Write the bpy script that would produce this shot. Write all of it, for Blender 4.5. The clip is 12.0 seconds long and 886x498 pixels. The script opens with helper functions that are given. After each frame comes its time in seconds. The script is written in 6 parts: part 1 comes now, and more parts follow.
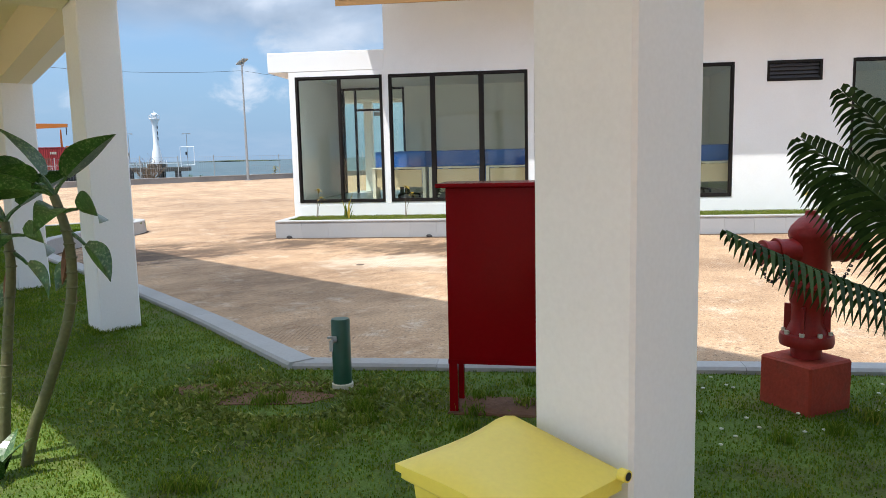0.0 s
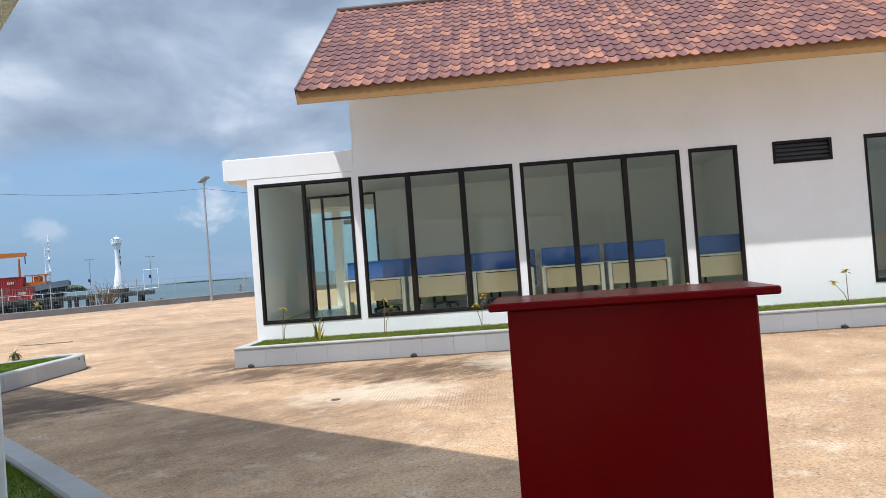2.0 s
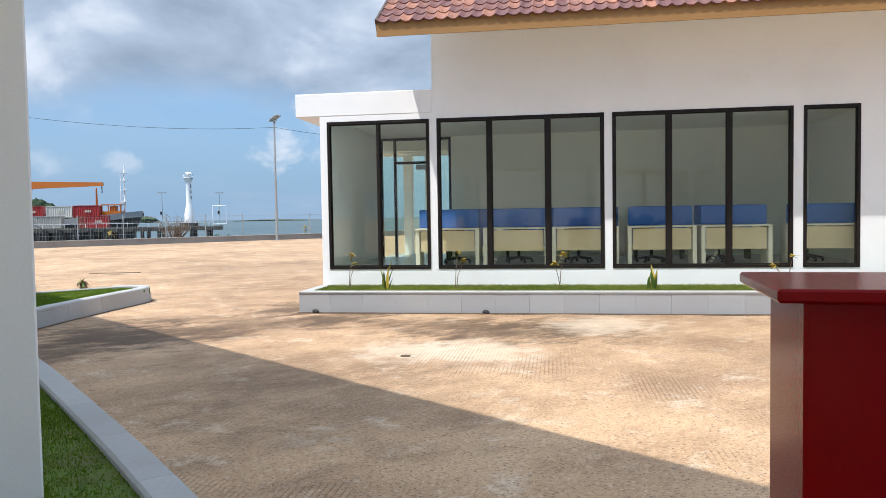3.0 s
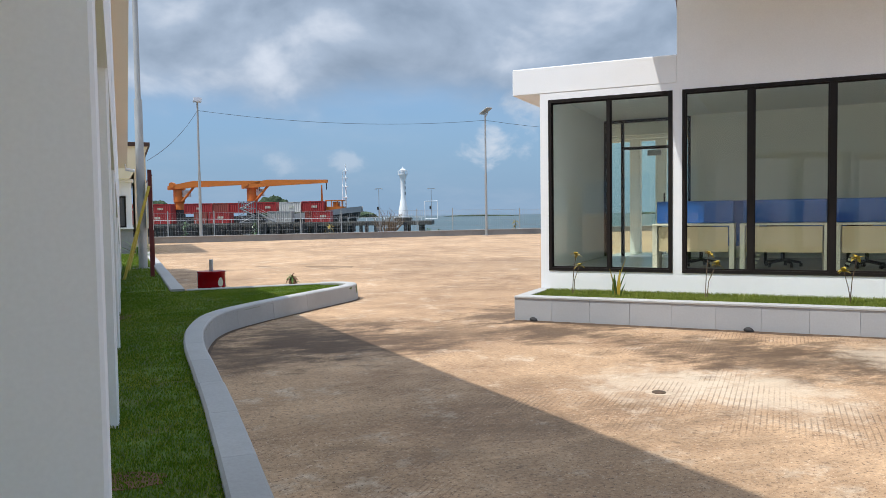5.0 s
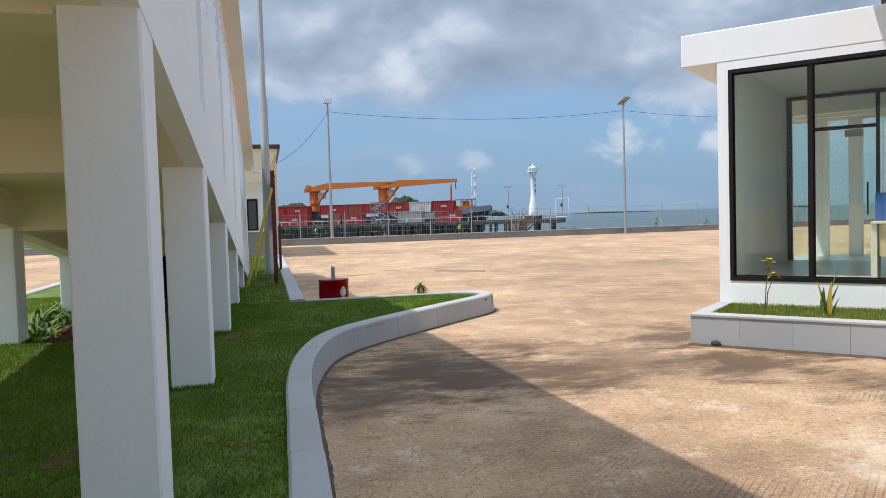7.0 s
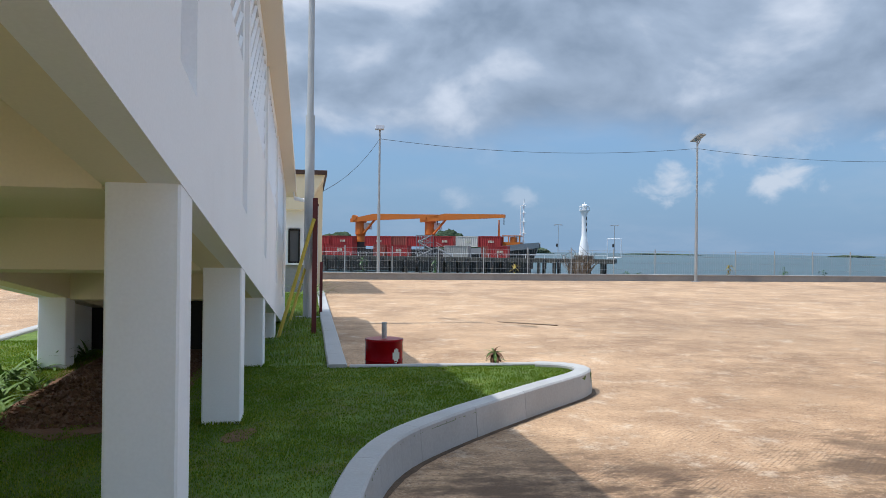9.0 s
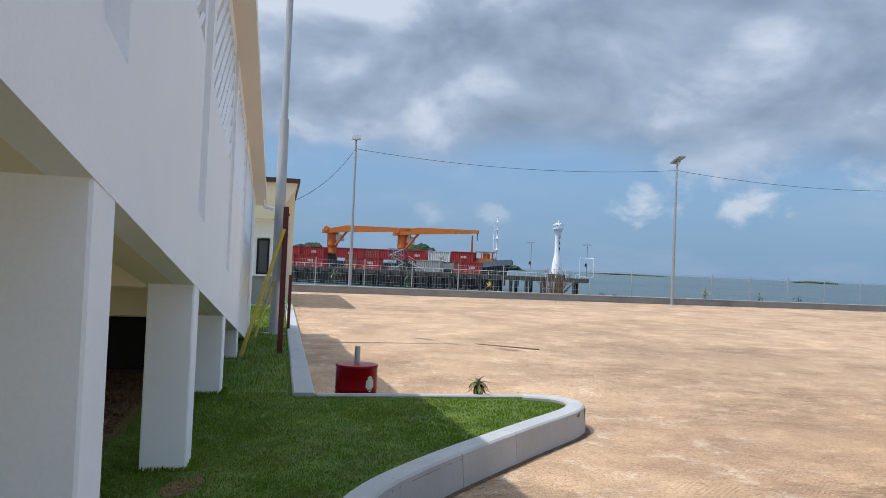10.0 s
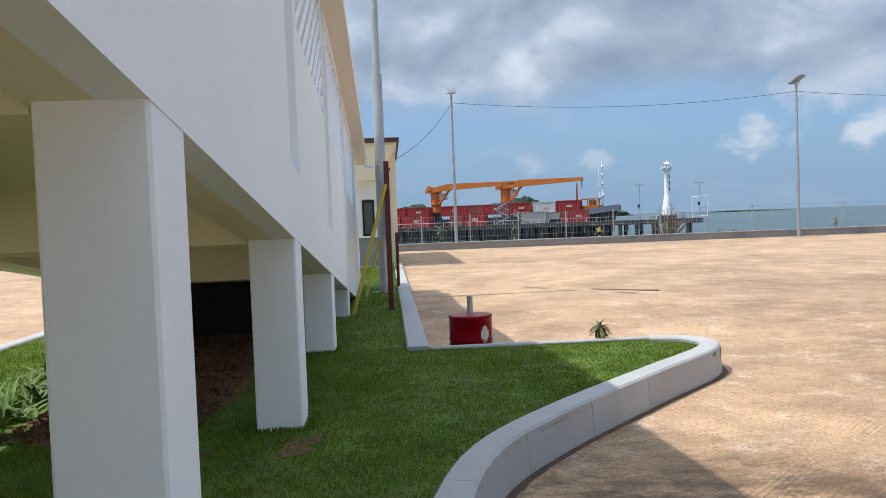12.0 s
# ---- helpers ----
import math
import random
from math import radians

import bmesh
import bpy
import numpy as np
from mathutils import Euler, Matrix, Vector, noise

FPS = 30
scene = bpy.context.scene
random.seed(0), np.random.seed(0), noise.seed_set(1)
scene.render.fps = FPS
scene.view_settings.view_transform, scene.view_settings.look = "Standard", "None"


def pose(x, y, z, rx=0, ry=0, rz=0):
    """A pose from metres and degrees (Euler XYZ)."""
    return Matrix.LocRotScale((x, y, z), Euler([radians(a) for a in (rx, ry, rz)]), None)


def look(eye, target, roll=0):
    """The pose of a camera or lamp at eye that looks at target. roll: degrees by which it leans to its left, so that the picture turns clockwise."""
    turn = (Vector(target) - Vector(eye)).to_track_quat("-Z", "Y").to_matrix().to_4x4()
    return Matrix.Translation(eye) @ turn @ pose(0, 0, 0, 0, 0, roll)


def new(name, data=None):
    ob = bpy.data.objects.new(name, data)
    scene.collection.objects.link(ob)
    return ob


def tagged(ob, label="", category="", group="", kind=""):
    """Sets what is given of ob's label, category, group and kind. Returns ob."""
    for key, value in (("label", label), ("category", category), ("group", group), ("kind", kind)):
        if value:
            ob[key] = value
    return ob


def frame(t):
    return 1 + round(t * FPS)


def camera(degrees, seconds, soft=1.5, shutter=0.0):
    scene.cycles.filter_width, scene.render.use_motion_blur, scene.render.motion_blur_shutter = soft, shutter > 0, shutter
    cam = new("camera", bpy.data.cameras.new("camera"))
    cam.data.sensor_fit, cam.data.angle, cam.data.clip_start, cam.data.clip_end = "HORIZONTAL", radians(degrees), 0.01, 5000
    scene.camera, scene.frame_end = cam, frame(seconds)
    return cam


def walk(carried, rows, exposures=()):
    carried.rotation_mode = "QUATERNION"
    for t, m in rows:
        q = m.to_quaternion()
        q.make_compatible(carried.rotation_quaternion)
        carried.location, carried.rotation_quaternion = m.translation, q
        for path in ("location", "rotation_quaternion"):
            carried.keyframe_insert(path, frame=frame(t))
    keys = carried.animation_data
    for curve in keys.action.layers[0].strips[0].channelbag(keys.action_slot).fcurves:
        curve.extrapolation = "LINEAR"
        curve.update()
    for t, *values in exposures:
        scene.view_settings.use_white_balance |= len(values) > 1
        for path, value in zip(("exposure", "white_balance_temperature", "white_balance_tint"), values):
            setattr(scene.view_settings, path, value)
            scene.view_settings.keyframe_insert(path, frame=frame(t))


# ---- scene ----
from mathutils.geometry import tessellate_polygon

cam = camera(61.8, 12.0, 0.8)
PATH = [
    (0, (-0.211, -0.183, 1.673), (-0.439, 1.788, 1.421), -1.3),
    (0.5, (-0.285, 0.326, 1.618), (-0.365, 2.307, 1.353), -0.9),
    (1, (-0.399, 0.788, 1.628), (-0.476, 2.777, 1.437), 0.1),
    (1.5, (-0.526, 1.268, 1.686), (-0.564, 3.267, 1.672), -1.5),
    (1.8, (-0.618, 1.422, 1.615), (-0.651, 3.416, 1.769), -3.2),
    (2, (-0.672, 1.696, 1.647), (-0.808, 3.691, 1.682), -4.3),
    (2.5, (-0.866, 2.124, 1.65), (-1.103, 4.109, 1.581), -2.3),
    (4.5, (-1.528, 3.933, 1.595), (-2.159, 5.825, 1.438), -0.3),
    (5, (-1.818, 4.3, 1.604), (-2.653, 6.116, 1.512), -0.8),
    (5.5, (-2.101, 4.683, 1.602), (-3.112, 6.406, 1.5), -2.6),
    (6, (-2.35, 5.127, 1.607), (-3.355, 6.842, 1.389), -1.2),
    (6.5, (-2.631, 5.434, 1.627), (-3.605, 7.167, 1.413), -1.7),
    (7, (-2.86, 5.81, 1.638), (-3.996, 7.453, 1.549), -1.7),
    (7.5, (-3.138, 6.162, 1.719), (-4.391, 7.721, 1.724), -0.8),
    (9.5, (-5.408, 8.269, 1.837), (-6.615, 9.864, 1.844), 1.6),
    (10, (-5.635, 8.487, 1.867), (-6.804, 10.109, 1.911), 2.5),
    (10.5, (-5.970, 8.702, 1.812), (-7.063, 10.376, 1.859), 1.1),
    (11, (-6.179, 8.913, 1.795), (-7.378, 10.514, 1.800), -0.0),
    (11.5, (-5.674, 8.58, 1.731), (-7.007, 10.071, 1.687), -1.4),
    (12, (-5.949, 8.831, 1.728), (-7.335, 10.271, 1.651), -2.1),
]
walk(cam, [(t, look(eye, target, roll)) for t, eye, target, roll in PATH],
     exposures=[(0, 0.43, 6430, 10), (1, 0.46, 6400, 10), (1.6, 0.36, 6420, 10), (2, 0.2, 6350, 10), (2.6, 0.38, 6420, 10), (4.5, 0.1, 6480, 10), (6.3, 0.13, 6500, 10), (7.7, 0.09, 6420, 10), (9.3, 0.02, 6230, 10), (10, -0.02, 6230, 10), (10.5, -0.1, 6230, 10), (11, 0, 6260, 10), (11.5, 0.1, 6400, 10), (12, 0.14, 6430, 10)])


# ---------- light ----------
SUN_TO = Vector((0.31, 0.38, -1.0)).normalized()          # the way the sunlight goes
world = bpy.data.worlds.new("sky")
scene.world = world
world.use_nodes = True
wn, wl = world.node_tree.nodes, world.node_tree.links
wn.clear()


def wnode(kind, **values):
    nd = wn.new(kind)
    for k, v in values.items():
        nd.inputs[k].default_value = v
    return nd


sky = wn.new("ShaderNodeTexSky")
sky.sky_type, sky.sun_disc = "NISHITA", False
sky.sun_elevation = math.asin(-SUN_TO.z)
sky.sun_rotation = math.atan2(-SUN_TO.x, -SUN_TO.y)
sky.dust_density, sky.ozone_density, sky.altitude = 0.35, 2.5, 5
geo = wn.new("ShaderNodeTexCoord")
sep = wn.new("ShaderNodeSeparateXYZ")
wl.new(geo.outputs["Generated"], sep.inputs[0])
# cloud layer: the view direction laid onto a flat ceiling
up = wn.new("ShaderNodeMath"); up.operation = "MAXIMUM"; up.inputs[1].default_value = 0.0
wl.new(sep.outputs["Z"], up.inputs[0])
lift = wn.new("ShaderNodeMath"); lift.operation = "ADD"; lift.inputs[1].default_value = 0.27
wl.new(up.outputs[0], lift.inputs[0])
flat = wn.new("ShaderNodeVectorMath"); flat.operation = "DIVIDE"
wl.new(geo.outputs["Generated"], flat.inputs[0])
comb = wn.new("ShaderNodeCombineXYZ")
for k in "XYZ":
    wl.new(lift.outputs[0], comb.inputs[k])
wl.new(comb.outputs[0], flat.inputs[1])


def wmath(op, a, b=None):
    nd = wn.new("ShaderNodeMath"); nd.operation = op
    for i, v in enumerate((a, b)):
        if isinstance(v, (int, float)):
            nd.inputs[i].default_value = v
        elif v is not None:
            wl.new(v, nd.inputs[i])
    return nd.outputs[0]


def wrange(v, lo, hi, t0, t1):
    nd = wn.new("ShaderNodeMapRange"); nd.interpolation_type = "SMOOTHSTEP"
    for k, q in (("From Min", lo), ("From Max", hi), ("To Min", t0), ("To Max", t1)):
        nd.inputs[k].default_value = q
    wl.new(v, nd.inputs["Value"])
    return nd.outputs[0]


def wmix(fac, a, b):
    nd = wn.new("ShaderNodeMix"); nd.data_type = "RGBA"
    wl.new(fac, nd.inputs["Factor"])
    for k, v in (("A", a), ("B", b)):
        if isinstance(v, tuple):
            nd.inputs[k].default_value = (*v, 1)
        else:
            wl.new(v, nd.inputs[k])
    return nd.outputs["Result"]


def wnoise(src, scale, detail, rough, shift=(0, 0, 0), stretch=(1, 1, 1), twist=0.0):
    mp = wn.new("ShaderNodeMapping")
    mp.inputs["Location"].default_value, mp.inputs["Scale"].default_value = shift, stretch
    wl.new(src, mp.inputs[0])
    nd = wnode("ShaderNodeTexNoise", Scale=scale, Detail=detail, Roughness=rough, Distortion=twist)
    wl.new(mp.outputs[0], nd.inputs["Vector"])
    return nd.outputs[0]


height = sep.outputs["Z"]
ray = geo.outputs["Generated"]
# clear air: bluer upward, sea haze towards the horizon
blue = wn.new("ShaderNodeVectorMath"); blue.operation = "MULTIPLY"; blue.inputs[1].default_value = (0.80, 0.95, 1.08)
wl.new(sky.outputs[0], blue.inputs[0])
air = wmix(wrange(height, 0.0, 0.24, 0.96, 0.40), blue.outputs[0], (1.72, 2.72, 4.05))
# thin veils drifting in the blue
air = wmix(wrange(wnoise(flat.outputs[0], 1.4, 8.0, 0.6, (4.0, 2.0, 0)), 0.44, 0.75, 0.0, 0.30), air, (3.4, 4.0, 4.9))
# small fair-weather puffs low over the sea
fluff = wnoise(ray, 24.0, 7.0, 0.58, stretch=(1, 1, 1.4), twist=0.3)
PUFFS = ((-0.354, 0.931, 0.089, 0.034, 0.9), (-0.234, 0.968, 0.091, 0.034, 0.9), (-0.595, 0.801, 0.068, 0.024, 0.42), (-0.528, 0.846, 0.075, 0.024, 0.42),
         (-0.258, 0.953, 0.150, 0.060, 0.8), (-0.05, 0.99, 0.14, 0.06, 0.7))
for px_, py_, pz_, rad, amt in PUFFS:
    dv = wn.new("ShaderNodeVectorMath"); dv.operation = "SUBTRACT"; dv.inputs[1].default_value = (px_, py_, pz_)
    wl.new(ray, dv.inputs[0])
    st_ = wn.new("ShaderNodeVectorMath"); st_.operation = "MULTIPLY"; st_.inputs[1].default_value = (1, 1, 1.6)
    wl.new(dv.outputs[0], st_.inputs[0])
    ln = wn.new("ShaderNodeVectorMath"); ln.operation = "LENGTH"
    wl.new(st_.outputs[0], ln.inputs[0])
    body = wmath("ADD", wmath("MULTIPLY", ln.outputs["Value"], 1.0 / rad), wmath("MULTIPLY", wmath("SUBTRACT", fluff, 0.5), -3.2))
    air = wmix(wrange(body, 0.1, 1.35, amt, 0.0), air, (4.6, 5.1, 5.8))
# the cloud deck: soft billows, grey beneath and bright where the sun reaches through
billow = wnoise(ray, 4.6, 7.0, 0.50, (3.1, 1.7, 0.4), (1, 1, 1.7), 0.25)
above = wnoise(ray, 4.6, 7.0, 0.50, (3.1, 1.7, 0.475), (1, 1, 1.7), 0.25)
broad = wnoise(flat.outputs[0], 0.75, 3.0, 0.5, (7.3, 0.6, 1.1))
edge = wmath("ADD", height, wmath("MULTIPLY", wmath("SUBTRACT", billow, 0.5), 0.16))
deck = wrange(edge, 0.118, 0.185, 0.0, 0.97)
westward = wmath("MULTIPLY", wmath("ADD", sep.outputs["X"], 0.36), -0.75)
lightness = wmath("ADD", wmath("MULTIPLY", wmath("SUBTRACT", above, billow), -2.0), wmath("ADD", westward, wmath("ADD", wmath("MULTIPLY", wmath("SUBTRACT", broad, 0.5), 1.3), wmath("MULTIPLY", wmath("SUBTRACT", billow, 0.5), 1.3))))
tone = wn.new("ShaderNodeValToRGB")
ramp_ = tone.color_ramp.elements
ramp_[0].position, ramp_[0].color = 0.05, (1.95, 2.5, 3.3, 1)
ramp_[1].position, ramp_[1].color = 0.92, (5.0, 5.45, 6.2, 1)
mid_ = ramp_.new(0.5); mid_.color = (2.9, 3.55, 4.5, 1)
wl.new(wmath("ADD", lightness, wrange(height, 0.14, 0.32, 0.30, 0.62)), tone.inputs[0])
clouds = wmix(deck, air, tone.outputs[0])
gain = wn.new("ShaderNodeMapRange"); gain.interpolation_type = "SMOOTHSTEP"
for k, v in (("From Min", 0.36), ("From Max", 0.75), ("To Min", 1.0), ("To Max", 2.4)):
    gain.inputs[k].default_value = v
wl.new(sep.outputs["Z"], gain.inputs["Value"])
lit = wn.new("ShaderNodeVectorMath"); lit.operation = "SCALE"
wl.new(clouds, lit.inputs[0]); wl.new(gain.outputs[0], lit.inputs["Scale"])
bg = wn.new("ShaderNodeBackground"); bg.inputs["Strength"].default_value = 0.13
wl.new(lit.outputs[0], bg.inputs["Color"])
wout = wn.new("ShaderNodeOutputWorld")
wl.new(bg.outputs[0], wout.inputs[0])

sun = new("sun", bpy.data.lights.new("sun", "SUN"))
sun.data.energy, sun.data.angle, sun.data.color = 3.75, radians(0.6), (1.0, 0.955, 0.885)
sun.rotation_euler = SUN_TO.to_track_quat("-Z", "Y").to_euler()


# added area lamps just inside the office windows, boosting the sky light indoors
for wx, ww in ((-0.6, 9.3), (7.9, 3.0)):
    ar = new("office_fill_light", bpy.data.lights.new("office_fill_light", "AREA"))
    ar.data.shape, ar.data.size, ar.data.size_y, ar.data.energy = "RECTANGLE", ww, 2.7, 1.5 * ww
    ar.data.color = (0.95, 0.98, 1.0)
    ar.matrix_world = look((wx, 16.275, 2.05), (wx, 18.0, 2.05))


# ---------- materials ----------
def mat(name, colour, rough=0.8, metal=0.0, vary=0.12, scale=3.0, fine=40.0, bump=0.15, tint=None, spec=0.5, piece=0.0, stain=0.0, stain_scale=0.6, stain_colour=None):
    """Two scales of colour variation, bump, stains, and a shift per piece."""
    m = bpy.data.materials.new(name)
    m.use_nodes = True
    n, l = m.node_tree.nodes, m.node_tree.links
    b = n["Principled BSDF"]
    b.inputs["Roughness"].default_value, b.inputs["Metallic"].default_value = rough, metal
    b.inputs["Specular IOR Level"].default_value = spec
    tc = n.new("ShaderNodeTexCoord")
    big, small = n.new("ShaderNodeTexNoise"), n.new("ShaderNodeTexNoise")
    big.inputs["Scale"].default_value, small.inputs["Scale"].default_value = scale, fine
    big.inputs["Detail"].default_value, small.inputs["Detail"].default_value = 5, 4
    for t in (big, small):
        l.new(tc.outputs["Object"], t.inputs["Vector"])
    add = n.new("ShaderNodeMath"); add.operation = "ADD"
    l.new(big.outputs[0], add.inputs[0]); l.new(small.outputs[0], add.inputs[1])
    rng = n.new("ShaderNodeMapRange")
    for k, v in (("From Min", 0.6), ("From Max", 1.4), ("To Min", 1 - vary), ("To Max", 1 + vary)):
        rng.inputs[k].default_value = v
    l.new(add.outputs[0], rng.inputs["Value"])
    val = rng.outputs[0]
    if piece:
        oi = n.new("ShaderNodeObjectInfo")
        pr = n.new("ShaderNodeMapRange"); pr.inputs["To Min"].default_value, pr.inputs["To Max"].default_value = 1 - piece, 1 + piece
        l.new(oi.outputs["Random"], pr.inputs["Value"])
        mu = n.new("ShaderNodeMath"); mu.operation = "MULTIPLY"
        l.new(val, mu.inputs[0]); l.new(pr.outputs[0], mu.inputs[1])
        val = mu.outputs[0]
    mx = n.new("ShaderNodeMix"); mx.data_type = "RGBA"; mx.blend_type = "MIX"
    mx.inputs["A"].default_value = (*colour, 1)
    mx.inputs["B"].default_value = (*(tint or colour), 1)
    l.new(big.outputs[0], mx.inputs["Factor"])
    last = mx.outputs["Result"]
    if stain:
        st = n.new("ShaderNodeTexNoise"); st.inputs["Scale"].default_value, st.inputs["Detail"].default_value, st.inputs["Roughness"].default_value = stain_scale, 7, 0.65
        l.new(tc.outputs["Object"], st.inputs["Vector"])
        sr = n.new("ShaderNodeMapRange"); sr.inputs["From Min"].default_value, sr.inputs["From Max"].default_value, sr.inputs["To Max"].default_value = 0.5, 0.68, stain
        l.new(st.outputs[0], sr.inputs["Value"])
        sm = n.new("ShaderNodeMix"); sm.data_type = "RGBA"
        l.new(sr.outputs[0], sm.inputs["Factor"]); l.new(last, sm.inputs["A"])
        sm.inputs["B"].default_value = (*(stain_colour or [c * 0.5 for c in colour]), 1)
        last = sm.outputs["Result"]
    hsv = n.new("ShaderNodeHueSaturation")
    l.new(last, hsv.inputs["Color"]); l.new(val, hsv.inputs["Value"])
    l.new(hsv.outputs[0], b.inputs["Base Color"])
    if bump:
        bp = n.new("ShaderNodeBump"); bp.inputs["Strength"].default_value, bp.inputs["Distance"].default_value = bump, 0.01
        l.new(small.outputs[0], bp.inputs["Height"]); l.new(bp.outputs[0], b.inputs["Normal"])
    return m


def glass(name, tint=(0.96, 0.98, 0.97)):
    m = bpy.data.materials.new(name)
    m.use_nodes = True
    n, l = m.node_tree.nodes, m.node_tree.links
    n.remove(n["Principled BSDF"])
    tr, gl, mx, fr = n.new("ShaderNodeBsdfTransparent"), n.new("ShaderNodeBsdfGlossy"), n.new("ShaderNodeMixShader"), n.new("ShaderNodeFresnel")
    tr.inputs[0].default_value = (*tint, 1)
    gl.inputs["Roughness"].default_value = 0.01
    fr.inputs["IOR"].default_value = 1.5
    l.new(fr.outputs[0], mx.inputs[0]); l.new(tr.outputs[0], mx.inputs[1]); l.new(gl.outputs[0], mx.inputs[2])
    l.new(mx.outputs[0], n["Material Output"].inputs[0])
    return m


WHITE = mat("white_paint", (0.865, 0.878, 0.895), 0.75, vary=0.04, scale=0.7, fine=60, bump=0.03, stain=0.09, stain_scale=0.8, stain_colour=(0.55, 0.55, 0.53))
EAVE = mat("eave_paint", (0.80, 0.74, 0.64), 0.75, vary=0.05, scale=0.7, fine=60, bump=0.05)
CREAM = mat("cream_paint", (0.80, 0.72, 0.53), 0.75, vary=0.04, scale=0.7, fine=60, bump=0.05)
MORTAR = mat("pale_mortar", (0.52, 0.41, 0.30), 0.9, vary=0.3, scale=6, fine=40, bump=0.3)
KERB = mat("kerb_paint", (0.39, 0.392, 0.39), 0.8, vary=0.10, scale=1.5, fine=40, bump=0.12, piece=0.05, stain=0.25, stain_scale=2.0, stain_colour=(0.30, 0.28, 0.25))
GREYBLOCK = mat("grey_block", (0.38, 0.39, 0.405), 0.8, vary=0.06, scale=1.5, fine=40, bump=0.1, piece=0.04)
GRASS_BASE = mat("turf", (0.062, 0.115, 0.012), 0.95, vary=0.4, scale=2.6, fine=90, bump=0.8, tint=(0.100, 0.162, 0.019), stain=0.6, stain_scale=2.2, stain_colour=(0.12, 0.085, 0.035))
FRAME = mat("dark_aluminium", (0.013, 0.010, 0.009), 0.5, vary=0.1, bump=0, spec=0.25)
GLASS = glass("clear_glass", (0.93, 0.965, 0.915))
GLASS2 = mat("smoked_louvre", (0.10, 0.10, 0.11), 0.2, vary=0.1, bump=0)
DESKB = mat("beige_panel", (0.66, 0.54, 0.36), 0.5, vary=0.04, bump=0)
OCHRE = mat("ochre_board", (0.32, 0.17, 0.055), 0.6, vary=0.08, bump=0.05)
RED = mat("red_gloss_paint", (0.215, 0.002, 0.005), 0.2, vary=0.08, scale=2, fine=80, bump=0.02, spec=0.09)
RUSTRED = mat("red_worn_paint", (0.25, 0.016, 0.014), 0.4, vary=0.2, scale=6, fine=60, bump=0.12, spec=0.3)
BRICKRED = mat("faded_red_block", (0.34, 0.042, 0.020), 0.75, vary=0.25, scale=7, fine=50, bump=0.3, stain=0.4, stain_scale=5, stain_colour=(0.12, 0.05, 0.035))
YELLOW = mat("yellow_plastic", (0.92, 0.77, 0.13), 0.4, vary=0.05, scale=3, fine=60, bump=0.03)
GALV = mat("galvanised_steel", (0.42, 0.44, 0.45), 0.5, 0.6, vary=0.1, bump=0.05)
FLOORT = mat("floor_tiles", (0.55, 0.56, 0.54), 0.25, vary=0.05, bump=0)
BLUE = mat("blue_panel", (0.012, 0.105, 0.42), 0.5, vary=0.05, bump=0.02)
DESKW = mat("pale_laminate", (0.74, 0.71, 0.62), 0.45, vary=0.04, bump=0)
PLASTER = mat("interior_plaster", (0.80, 0.80, 0.76), 0.85, vary=0.03, scale=0.8, bump=0.03)
GREEN = mat("green_pipe_paint", (0.012, 0.075, 0.045), 0.35, vary=0.1, bump=0.02)
ORANGE = mat("orange_crane_paint", (0.56, 0.165, 0.022), 0.5, vary=0.12, scale=0.5, bump=0)
CONT = mat("container_red", (0.36, 0.03, 0.03), 0.55, vary=0.12, scale=0.3, fine=4, bump=0.1)
CONTW2 = mat("bow_grey", (0.34, 0.35, 0.36), 0.55, vary=0.2, scale=0.4, fine=4, bump=0.1)
CONTG = mat("container_grey", (0.36, 0.36, 0.34), 0.55, vary=0.12, scale=0.3, fine=4, bump=0.1)
CONTW = mat("container_white", (0.62, 0.61, 0.57), 0.55, vary=0.08, scale=0.3, fine=4, bump=0.1)
CONTR = mat("container_rust", (0.30, 0.07, 0.05), 0.6, vary=0.2, scale=0.3, fine=4, bump=0.1)
HULL = mat("hull_black", (0.03, 0.032, 0.035), 0.5, vary=0.2, scale=0.3, fine=3, bump=0.1)
PIERC = mat("pier_dark_concrete", (0.07, 0.068, 0.06), 0.9, vary=0.25, scale=0.5, fine=5, bump=0.2)
BROWN = mat("brown_eave", (0.06, 0.03, 0.022), 0.6, vary=0.1, bump=0)
DULL = mat("dull_grey_steel", (0.20, 0.21, 0.22), 0.6, 0.2, vary=0.2, bump=0)
# near-black colour standing for the deep shade under the ramp
UNDERSHADE = mat("under_ramp_shade", (0.022, 0.020, 0.018), 0.9, vary=0.3, scale=2, fine=30, bump=0.2)
DARK = mat("dark_rubber", (0.02, 0.02, 0.022), 0.7, vary=0.2, bump=0.1)


